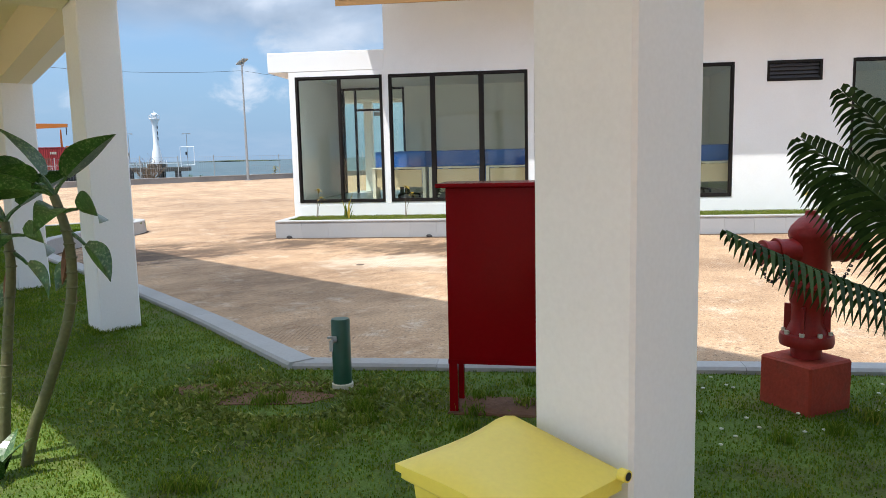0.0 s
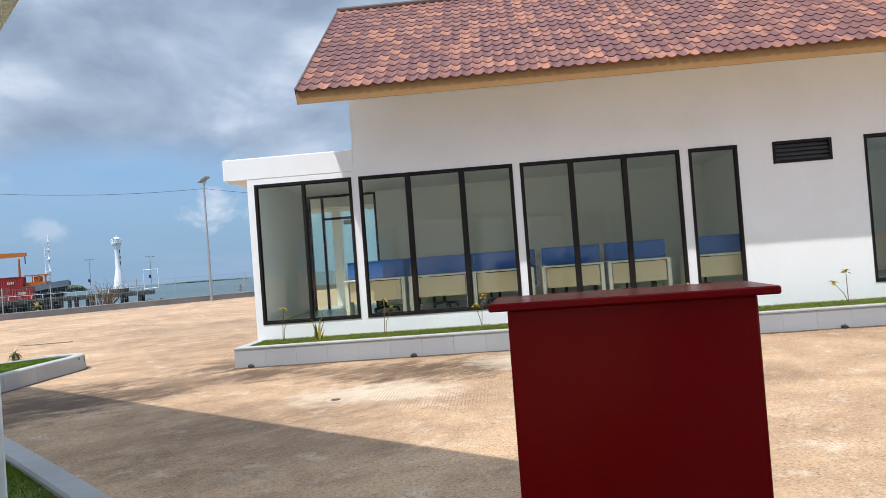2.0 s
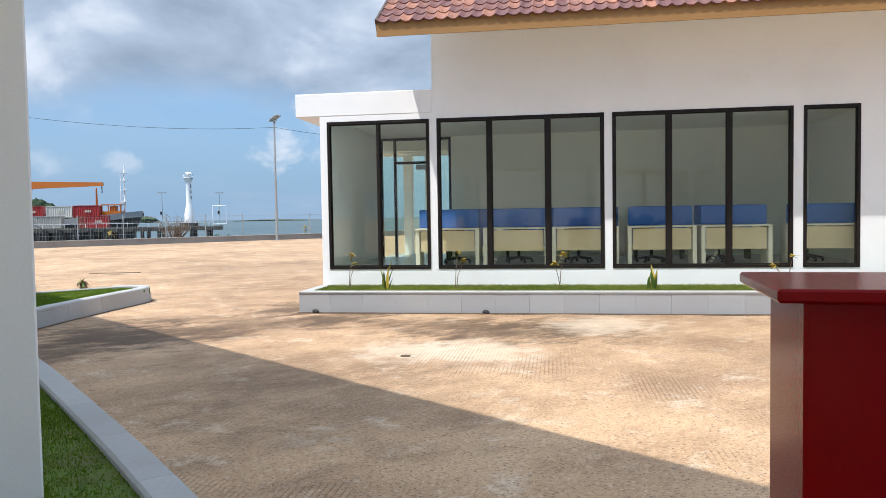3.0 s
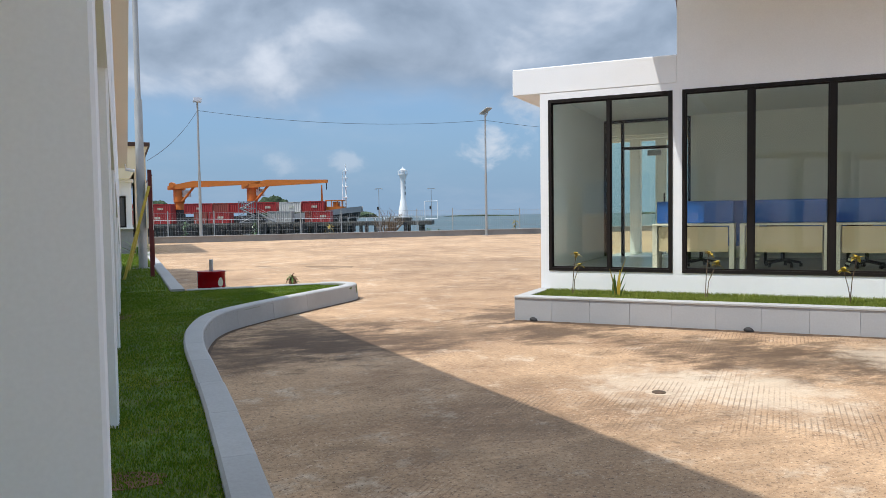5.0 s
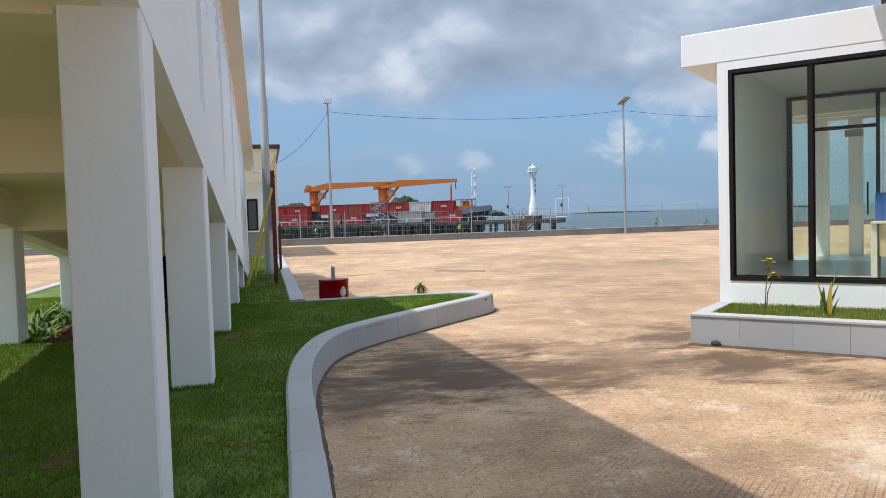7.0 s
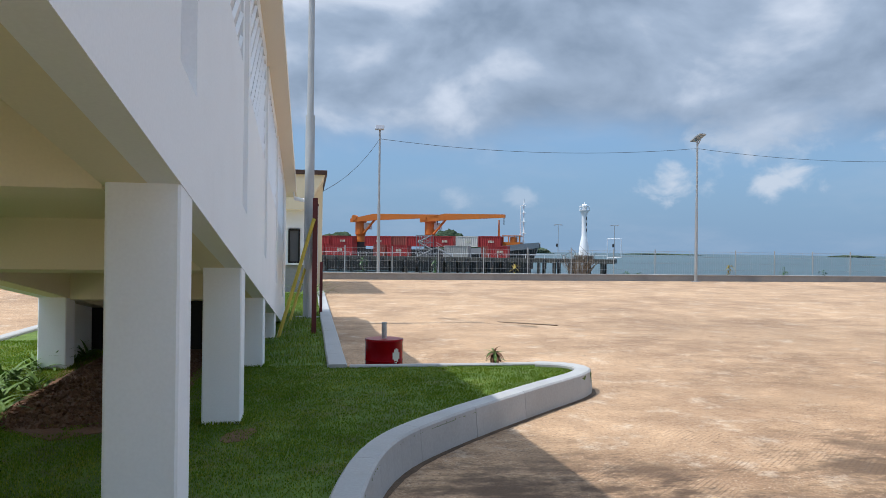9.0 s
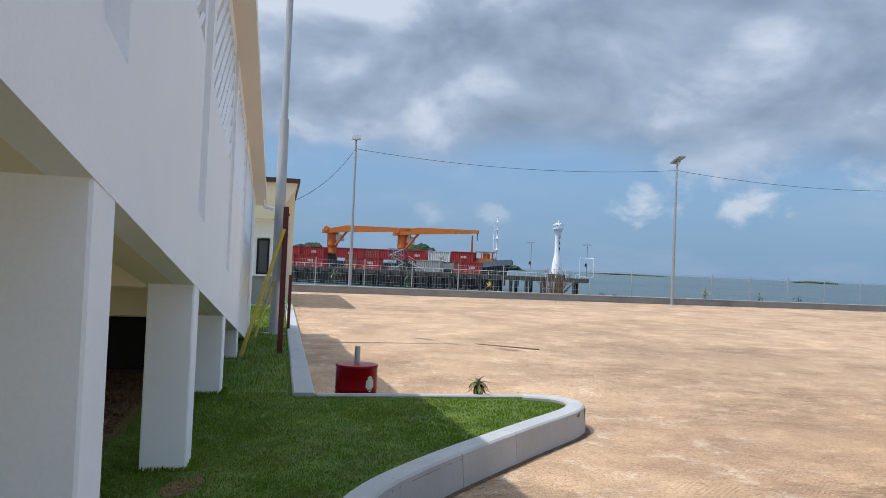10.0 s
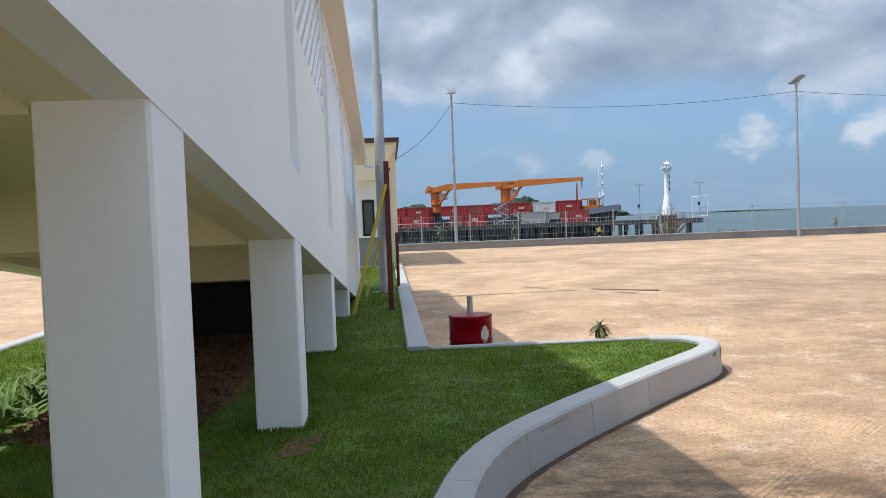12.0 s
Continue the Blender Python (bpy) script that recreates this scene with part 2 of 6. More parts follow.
def yard_material():
    """Broomed concrete: fine parallel grooves that come and go, brown damp stains, paler scuffs."""
    m = mat("yard_concrete", (0.425, 0.262, 0.143), 0.9, vary=0.25, scale=0.9, fine=34, bump=0.0, tint=(0.54, 0.364, 0.220))
    n, l = m.node_tree.nodes, m.node_tree.links
    b = n["Principled BSDF"]
    hsv = b.inputs["Base Color"].links[0].from_node
    tc = n.new("ShaderNodeTexCoord")

    def tex(scale, detail, rough=0.55, stretch=None, turn=0.0):
        t = n.new("ShaderNodeTexNoise")
        t.inputs["Scale"].default_value, t.inputs["Detail"].default_value, t.inputs["Roughness"].default_value = scale, detail, rough
        mp = n.new("ShaderNodeMapping")
        mp.inputs["Scale"].default_value = stretch or (1, 1, 1)
        mp.inputs["Rotation"].default_value = (0, 0, radians(turn))
        l.new(tc.outputs["Object"], mp.inputs[0]); l.new(mp.outputs[0], t.inputs["Vector"])
        return t.outputs[0]

    def span(v, a, b0, lo, hi):
        r = n.new("ShaderNodeMapRange"); r.interpolation_type = "SMOOTHSTEP"
        for k, q in (("From Min", a), ("From Max", b0), ("To Min", lo), ("To Max", hi)):
            r.inputs[k].default_value = q
        l.new(v, r.inputs["Value"])
        return r.outputs[0]

    def mul(a, b0):
        x = n.new("ShaderNodeMath"); x.operation = "MULTIPLY"
        l.new(a, x.inputs[0])
        if isinstance(b0, float):
            x.inputs[1].default_value = b0
        else:
            l.new(b0, x.inputs[1])
        return x.outputs[0]

    def mixc(fac, colour):
        x = n.new("ShaderNodeMix"); x.data_type = "RGBA"
        l.new(fac, x.inputs["Factor"]); x.inputs["B"].default_value = (*colour, 1)
        return x

    last = hsv.outputs[0]
    for fac, colour in (
        (span(tex(0.24, 12, 0.75), 0.45, 0.62, 0.0, 0.58), (0.20, 0.112, 0.060)),          # wide damp stains
        (span(tex(0.8, 12, 0.82, (1, 1.5, 1), 30), 0.50, 0.66, 0.0, 0.5), (0.21, 0.112, 0.058)),   # streaky stains
        (span(tex(1.7, 10, 0.8), 0.52, 0.66, 0.0, 0.6), (0.66, 0.55, 0.42)),               # pale scuffs
        (span(tex(9.0, 5, 0.7), 0.58, 0.70, 0.0, 0.7), (0.14, 0.088, 0.055)),               # spots
        (span(tex(26.0, 7, 0.8), 0.50, 0.66, 0.0, 0.75), (0.15, 0.092, 0.056)),            # pits
        (span(tex(42.0, 2, 0.5), 0.60, 0.68, 0.0, 0.8), (0.12, 0.07, 0.042)),              # dark specks
        (span(tex(55.0, 2, 0.5), 0.63, 0.70, 0.0, 0.7), (0.75, 0.60, 0.44)),               # pale specks
        (span(tex(15.0, 7, 0.8), 0.54, 0.70, 0.0, 0.65), (0.74, 0.585, 0.42)),              # worn grit
    ):
        x = mixc(fac, colour)
        l.new(last, x.inputs["A"])
        last = x.outputs["Result"]
    mp = n.new("ShaderNodeMapping"); mp.inputs["Rotation"].default_value = (0, 0, radians(48.08))
    l.new(tc.outputs["Object"], mp.inputs[0])
    wv = n.new("ShaderNodeTexWave"); wv.wave_type, wv.bands_direction = "BANDS", "X"
    for k, v in (("Scale", 7.2), ("Distortion", 0.25), ("Detail", 2.0), ("Detail Scale", 0.3)):
        wv.inputs[k].default_value = v
    l.new(mp.outputs[0], wv.inputs["Vector"])
    groove = mul(mul(span(wv.outputs[1], 0.02, 0.24, 1.0, 0.0), span(tex(0.5, 8, 0.7), 0.50, 0.63, 0.0, 1.0)), span(tex(7.0, 4, 0.6, (1, 0.35, 1), 48.08), 0.36, 0.56, 0.35, 1.0))
    # grime where water stands: ragged blots round a few low spots
    ragged = tex(1.5, 12, 0.72, (1, 1.5, 1), 25)
    streak = tex(5.0, 8, 0.75, (0.35, 1.6, 1), -30)
    for nn_, s_, r_, amt in ((4.0, 13.9, 1.0, 0.9), (4.6, 13.2, 0.9, 0.8), (3.35, 12.9, 0.75, 0.75), (5.3, 13.1, 0.7, 0.5), (7.2, 14.45, 0.5, 0.85), (7.9, 15.15, 0.45, 0.7), (6.1, 13.3, 0.8, 0.55), (7.5, 12.85, 0.75, 0.9), (8.1, 10.8, 0.8, 0.7), (8.45, 9.95, 0.9, 0.75), (9.2, 9.6, 0.8, 0.6), (4.75, 8.1, 1.2, 0.35), (4.5, 9.6, 1.2, 0.2), (4.4, 15.2, 0.6, 0.5), (5.3, 14.7, 0.28, 0.8), (5.4, 12.8, 0.3, 0.7), (10.7, 9.6, 1.8, 0.3), (9.5, 17.5, 2.0, 0.3), (12.0, 24.0, 3.5, 0.25)):
        d = n.new("ShaderNodeVectorMath"); d.operation = "DISTANCE"; d.inputs[1].default_value = (nn_, s_, 0)
        l.new(tc.outputs["Object"], d.inputs[0])
        w = n.new("ShaderNodeMath"); w.operation = "MULTIPLY_ADD"; w.inputs[1].default_value = -3.4
        l.new(ragged, w.inputs[0]); l.new(mul(d.outputs["Value"], 0.66 / r_), w.inputs[2])
        w2 = n.new("ShaderNodeMath"); w2.operation = "MULTIPLY_ADD"; w2.inputs[1].default_value = -1.4
        l.new(streak, w2.inputs[0]); l.new(w.outputs[0], w2.inputs[2])
        x = mixc(span(w2.outputs[0], -2.25, -1.25, amt, 0.0), (0.090, 0.053, 0.029))
        l.new(last, x.inputs["A"])
        last = x.outputs["Result"]
    # pale mortar dust round the drain
    for nn_, s_, r_, amt in ((7.1, 9.1, 0.9, 0.55), (6.6, 9.7, 0.8, 0.5), (9.9, 9.4, 1.0, 0.5)):
        d = n.new("ShaderNodeVectorMath"); d.operation = "DISTANCE"; d.inputs[1].default_value = (nn_, s_, 0)
        l.new(tc.outputs["Object"], d.inputs[0])
        w = n.new("ShaderNodeMath"); w.operation = "MULTIPLY_ADD"; w.inputs[1].default_value = -3.0
        l.new(tex(2.6, 10, 0.75), w.inputs[0]); l.new(mul(d.outputs["Value"], 1.0 / r_), w.inputs[2])
        x = mixc(span(w.outputs[0], -1.2, -0.3, amt, 0.0), (0.66, 0.55, 0.42))
        l.new(last, x.inputs["A"])
        last = x.outputs["Result"]
    x = mixc(mul(groove, 0.55), (0.095, 0.055, 0.033))
    l.new(last, x.inputs["A"])
    l.new(x.outputs["Result"], b.inputs["Base Color"])
    grit = tex(60.0, 4, 0.7)
    h = n.new("ShaderNodeMath"); h.operation = "SUBTRACT"
    l.new(grit, h.inputs[0]); l.new(groove, h.inputs[1])
    bp = n.new("ShaderNodeBump"); bp.inputs["Strength"].default_value, bp.inputs["Distance"].default_value = 0.5, 0.008
    l.new(h.outputs[0], bp.inputs["Height"]); l.new(bp.outputs[0], b.inputs["Normal"])
    return m


def mixed(name, a, b0, rough=0.7, island=False, bump=0.2, fine=30, spread=0.9, spec=0.5, thin=0.0):
    """Each piece takes a colour between a and b0 by its own chance."""
    m = bpy.data.materials.new(name)
    m.use_nodes = True
    n, l = m.node_tree.nodes, m.node_tree.links
    b = n["Principled BSDF"]
    b.inputs["Roughness"].default_value, b.inputs["Specular IOR Level"].default_value = rough, spec
    src = n.new("ShaderNodeNewGeometry").outputs["Random Per Island"] if island else n.new("ShaderNodeObjectInfo").outputs["Random"]
    tc, big, ns = n.new("ShaderNodeTexCoord"), n.new("ShaderNodeTexNoise"), n.new("ShaderNodeTexNoise")
    big.inputs["Scale"].default_value, ns.inputs["Scale"].default_value = 1.3, fine
    l.new(tc.outputs["Object"], ns.inputs["Vector"])
    if island:
        l.new(tc.outputs["Object"], big.inputs["Vector"])
    add = n.new("ShaderNodeMath"); add.operation = "MULTIPLY_ADD"; add.inputs[1].default_value = spread
    l.new(src, add.inputs[0]); l.new(big.outputs[0], add.inputs[2])
    r = n.new("ShaderNodeMapRange"); r.interpolation_type = "SMOOTHSTEP"
    r.inputs["From Min"].default_value, r.inputs["From Max"].default_value = 0.80, 1.60
    l.new(add.outputs[0], r.inputs["Value"])
    mx = n.new("ShaderNodeMix"); mx.data_type = "RGBA"
    mx.inputs["A"].default_value, mx.inputs["B"].default_value = (*a, 1), (*b0, 1)
    l.new(r.outputs[0], mx.inputs["Factor"])
    hsv = n.new("ShaderNodeHueSaturation")
    l.new(mx.outputs["Result"], hsv.inputs["Color"])
    vr = n.new("ShaderNodeMapRange"); vr.inputs["To Min"].default_value, vr.inputs["To Max"].default_value = 0.75, 1.25
    l.new(ns.outputs[0], vr.inputs["Value"]); l.new(vr.outputs[0], hsv.inputs["Value"])
    l.new(hsv.outputs[0], b.inputs["Base Color"])
    bp = n.new("ShaderNodeBump"); bp.inputs["Strength"].default_value, bp.inputs["Distance"].default_value = bump, 0.005
    l.new(ns.outputs[0], bp.inputs["Height"]); l.new(bp.outputs[0], b.inputs["Normal"])
    if thin:
        tl, ms = n.new("ShaderNodeBsdfTranslucent"), n.new("ShaderNodeMixShader")
        ms.inputs[0].default_value = thin
        l.new(hsv.outputs[0], tl.inputs["Color"])
        l.new(b.outputs[0], ms.inputs[1]); l.new(tl.outputs[0], ms.inputs[2])
        l.new(ms.outputs[0], n["Material Output"].inputs[0])
    return m


CONCRETE = yard_material()
TILE_A, TILE_B = (0.140, 0.052, 0.046), (0.37, 0.155, 0.090)
TILE1 = mixed("clay_tile", TILE_A, TILE_B, 0.65)
TILE2 = mixed("clay_tile_field", TILE_A, TILE_B, 0.65, island=True)
BLADE2 = mixed("planter_blade", (0.13, 0.18, 0.02), (0.34, 0.36, 0.07), 0.6, island=True, bump=0, thin=0.3)
TURF2 = mat("planter_turf", (0.14, 0.19, 0.035), 0.95, vary=0.3, scale=3, fine=60, bump=0.5, tint=(0.20, 0.20, 0.06))
BLADE = mixed("grass_blade", (0.100, 0.180, 0.013), (0.310, 0.335, 0.055), 0.75, island=True, bump=0, spec=0.08, spread=0.85, thin=0.35)
STRAP = mat("strap_leaf", (0.07, 0.13, 0.025), 0.6, spec=0.2, vary=0.3, scale=8, bump=0.05, tint=(0.14, 0.22, 0.06))
LEAF = mat("glossy_leaf", (0.012, 0.055, 0.008), 0.28, vary=0.4, scale=9, fine=60, bump=0.1, tint=(0.05, 0.14, 0.025), stain=0.6, stain_scale=75, stain_colour=(0.30, 0.38, 0.17))
FROND = mixed("cycad_leaf", (0.018, 0.044, 0.010), (0.058, 0.105, 0.026), 0.5, island=True, bump=0, spec=0.25)
STALK = mat("cane_stalk", (0.15, 0.125, 0.06), 0.6, vary=0.3, scale=9, fine=60, bump=0.3, tint=(0.08, 0.11, 0.04))
CROTON = mat("yellow_leaf", (0.55, 0.33, 0.03), 0.5, vary=0.2, scale=10, bump=0.05, tint=(0.30, 0.30, 0.05))
EARTH = mat("bare_earth", (0.13, 0.06, 0.032), 0.95, vary=0.35, scale=4, fine=40, bump=0.6, tint=(0.17, 0.09, 0.05))
FOREST = mat("forest", (0.03, 0.06, 0.028), 0.95, vary=0.4, scale=0.03, fine=0.3, bump=0.0, tint=(0.05, 0.075, 0.035))
PETAL = mat("white_petal", (0.55, 0.56, 0.46), 0.6, vary=0.05, bump=0)
YSTRUT = mat("yellow_strut_paint", (0.42, 0.33, 0.04), 0.5, vary=0.15, bump=0.05)
DARKRED = mat("dark_red_paint", (0.10, 0.012, 0.012), 0.5, vary=0.15, bump=0.05)
SOLAR = mat("solar_panel", (0.03, 0.035, 0.06), 0.15, vary=0.05, bump=0)
GREYWALL = mat("grey_wall_paint", (0.30, 0.30, 0.30), 0.85, vary=0.12, scale=0.8, fine=12, bump=0.15, stain=0.4, stain_scale=0.7)
GRIME = mat("packed_dirt", (0.06, 0.038, 0.024), 0.95, vary=0.4, scale=6, fine=60, bump=0.4, tint=(0.12, 0.075, 0.045))
TWIG = mat("dry_twig", (0.16, 0.11, 0.07), 0.9, vary=0.2, bump=0)


# ---------- building helpers ----------
def box(bm, x0, x1, y0, y1, z0, z1, m=None, bevel=0.0):
    r = bmesh.ops.create_cube(bm, size=1.0)
    mm = Matrix.Translation(((x0 + x1) / 2, (y0 + y1) / 2, (z0 + z1) / 2)) @ Matrix.Diagonal((abs(x1 - x0), abs(y1 - y0), abs(z1 - z0), 1))
    bmesh.ops.transform(bm, matrix=(m @ mm) if m else mm, verts=r["verts"])
    if bevel:
        es = list({e for v in r["verts"] for e in v.link_edges})
        bmesh.ops.bevel(bm, geom=es, offset=bevel, segments=1, affect="EDGES")
    return bm


def cyl(bm, p0, p1, r0, r1=None, seg=12):
    p0, p1 = Vector(p0), Vector(p1)
    d = p1 - p0
    m = Matrix.Translation((p0 + p1) / 2) @ d.to_track_quat("Z", "Y").to_matrix().to_4x4()
    bmesh.ops.create_cone(bm, cap_ends=True, segments=seg, radius1=r0, radius2=r0 if r1 is None else r1, depth=d.length, matrix=m)
    return bm


def lathe(bm, profile, seg=20, at=(0, 0, 0)):
    """A turned solid: profile of (radius, height) from the foot upward."""
    rings = []
    for r, z in profile:
        rings.append([bm.verts.new((at[0] + r * math.cos(2 * math.pi * i / seg), at[1] + r * math.sin(2 * math.pi * i / seg), at[2] + z)) for i in range(seg)])
    for a, b in zip(rings, rings[1:]):
        for i in range(seg):
            bm.faces.new((a[i], a[(i + 1) % seg], b[(i + 1) % seg], b[i]))
    bm.faces.new(rings[0][::-1]); bm.faces.new(rings[-1])
    return bm


def mesh_of(bm, name, material, smooth=False):
    me = bpy.data.meshes.new(name)
    bmesh.ops.recalc_face_normals(bm, faces=bm.faces)
    bm.to_mesh(me)
    bm.free()
    if material:
        me.materials.append(material)
    if smooth:
        me.polygons.foreach_set("use_smooth", [True] * len(me.polygons))
        me.set_sharp_from_angle(angle=radians(40))
    return me


def part(name, bm, material, parent=None, label="", smooth=False):
    ob = new(name, mesh_of(bm, name, material, smooth))
    ob.parent = parent
    if label:
        ob["label"] = label
    return ob


def thing(name, label, category, m=None, group="", kind=""):
    ob = new(name)
    ob.empty_display_size = 0.2
    if m:
        ob.matrix_world = m
    return tagged(ob, label, category, group, kind)


def B(*args, **kw):
    return box(bmesh.new(), *args, **kw)


TURN = 48.08
RAMP = pose(0, 0, 0, 0, 0, TURN)            # local x: outward from the ramp, local y: down along it


def loc(nn, s, z=0.0):
    return RAMP @ Vector((nn, s, z))


def yard_z(s):
    return max(0.0, 0.011 * (s - 18))


# ---------- ground ----------
bm = bmesh.new()
cols_n = [-700, -60, 0, 20, 60, 700]
rows_s = [-700, -60, 0, 18, 32, 46.4]
grid = [[bm.verts.new((a, b, yard_z(b))) for a in cols_n] for b in rows_s]
for i in range(len(rows_s) - 1):
    for j in range(len(cols_n) - 1):
        bm.faces.new((grid[i][j], grid[i][j + 1], grid[i + 1][j + 1], grid[i + 1][j]))
shore = [bm.verts.new((a, 47.6, -2.6)) for a in cols_n]
for j in range(len(cols_n) - 1):
    bm.faces.new((grid[-1][j], grid[-1][j + 1], shore[j + 1], shore[j]))
yard = part("ground", bm, CONCRETE)
yard.matrix_world = RAMP
tagged(yard, "broomed tan concrete yard with brown stains", "ground", kind="structure")

SEA = mat("sea_water", (0.038, 0.078, 0.100), 0.45, vary=0.25, scale=0.006, fine=0.8, bump=0.5, tint=(0.075, 0.128, 0.145), spec=0.2)
bm = bmesh.new()
bmesh.ops.create_grid(bm, x_segments=2, y_segments=2, size=4600)
sea = part("water", bm, SEA)
sea.location = (0, 0, -2.0)
tagged(sea, "calm green-blue sea under a hazy sky", "sea", kind="structure")


def spline(pts, step=0.25):
    """Smooth run through the given points."""
    out = []
    P = [Vector(p) for p in pts]
    P = [2 * P[0] - P[1]] + P + [2 * P[-1] - P[-2]]
    for a, b, c, d in zip(P, P[1:], P[2:], P[3:]):
        k = max(2, int((c - b).length / step))
        for i in range(k):
            t = i / k
            out.append(0.5 * (2 * b + (c - a) * t + (2 * a - 5 * b + 4 * c - d) * t * t + (3 * b - a - 3 * c + d) * t ** 3))
    return out + [P[-2]]


def to_ramp(x, y):
    p = RAMP.inverted() @ Vector((x, y, 0))
    return Vector((p.x, p.y))


# lawn edge, in ramp coordinates (out, along): the bulging outer edge up to its tip
bend, east = to_ramp(-1.72, 4.72), to_ramp(16, 4.72)
outer = spline([(bend.x, bend.y), (2.43, 5.2), (2.51, 6.1), (2.58, 7.2), (2.66, 9.1), (2.71, 10.9), (2.75, 12.4), (2.89, 13.65), (3.22, 14.78), (3.89, 15.68), (5.04, 16.86), (5.92, 17.72), (6.17, 18.2), (6.02, 18.6), (5.6, 18.78)], 0.2)
LAWN_Z = 0.25
lawn_out = [east] + [Vector((p.x, p.y)) for p in outer] + [Vector(p) for p in ((2.85, 18.83), (2.85, 36.0), (-2.4, 36.0), (-2.4, 1.2), (0.6, 0.9))] + [to_ramp(1.5, 0.6), to_ramp(16, 0.6)]


def inside(px, py, poly=lawn_out):
    hit = False
    for a, b in zip(poly, poly[1:] + poly[:1]):
        if (a.y > py) != (b.y > py) and px < (b.x - a.x) * (py - a.y) / (b.y - a.y) + a.x:
            hit = not hit
    return hit


def slab_from(outline, z0, z1):
    """A flat slab with any outline."""
    bm = bmesh.new()
    hi = [bm.verts.new((p.x, p.y, z1)) for p in outline]
    lo = [bm.verts.new((p.x, p.y, z0)) for p in outline]
    for tri in tessellate_polygon([[Vector((p.x, p.y, 0)) for p in outline]]):
        bm.faces.new([hi[i] for i in tri])
    for i in range(len(hi)):
        j = (i + 1) % len(hi)
        bm.faces.new((hi[i], lo[i], lo[j], hi[j]))
    return bm


lawn = part("lawn", slab_from(lawn_out, -0.1, LAWN_Z), GRASS_BASE)
lawn.matrix_world = RAMP
tagged(lawn, "mown green lawn with bare patches beside the ramp", "lawn", kind="structure")


def kerb_run(name, pts, width, z0, z1, side, label, material, block=1.0, gap=0.003):
    """A row of kerb stones along pts (ramp coordinates); side: +1 puts the width to the left of the run."""
    root = thing(name, label, "kerb", RAMP, kind="structure")
    pts = [Vector((p[0], p[1])) for p in pts]
    tan = []
    for i in range(len(pts)):
        a, b = pts[max(0, i - 1)], pts[min(len(pts) - 1, i + 1)]
        tan.append((b - a).normalized())
    dist = [0.0]
    for a, b in zip(pts, pts[1:]):
        dist.append(dist[-1] + (b - a).length)

    def at(d):
        d = min(max(d, 0), dist[-1])
        i = max(0, min(len(pts) - 2, sum(1 for q in dist if q <= d) - 1))
        f = (d - dist[i]) / max(1e-6, dist[i + 1] - dist[i])
        t = tan[i].lerp(tan[i + 1], f).normalized()
        return pts[i].lerp(pts[i + 1], f), Vector((-t.y, t.x))
    k = max(1, round(dist[-1] / block))
    for i in range(k):
        a, b = dist[-1] * i / k + gap / 2, dist[-1] * (i + 1) / k - gap / 2
        m = max(1, round((b - a) / 0.2))
        bm = bmesh.new()
        prev = None
        c = 0.018
        jog = random.uniform(-0.004, 0.004)
        for j in range(m + 1):
            p, nn = at(a + (b - a) * j / m)
            w = nn * side
            p = p + w * jog
            q = p + w * width
            ring = [bm.verts.new((*v, z)) for v, z in ((p - w * 0.03, z0), (p, z1 - c), (p + w * c, z1), (q - w * c, z1), (q, z1 - c), (q, z0))]
            if prev:
                for e in range(6):
                    bm.faces.new((prev[e], prev[(e + 1) % 6], ring[(e + 1) % 6], ring[e]))
            else:
                bm.faces.new(ring)
            prev = ring
        bm.faces.new(prev[::-1])
        part("kerb_stone", bm, material, root)
    return root


# ---------- office ----------
F = 16.107
OPEN = [(-5.32, -3.36), (-3.22, -0.19), (-0.05, 3.0), (3.165, 4.08), (6.41, 9.46)]
ZB, ZT = 0.665, 3.45
wall_s = thing("wall_south", "white painted rendered facade of the office", "wall", kind="structure")
bm = bmesh.new()
box(bm, -5.46, 14, F, F + 0.15, 0.0, ZB)
box(bm, -5.46, 14, F, F + 0.15, ZT, 3.56)
edges = [-5.46] + [v for o in OPEN for v in o] + [14]
for a, b in zip(edges[::2], edges[1::2]):
    if a < 4.2 and b > 6:
        box(bm, a, 4.73, F, F + 0.15, ZB, ZT); box(bm, 5.82, b, F, F + 0.15, ZB, ZT); box(bm, 4.73, 5.82, F, F + 0.15, ZB, 3.03)
    else:
        box(bm, a, b, F, F + 0.15, ZB, ZT)
box(bm, -3.3, 14, F, F + 0.15, 3.56, 5.52)
part("wall", bm, WHITE, wall_s)


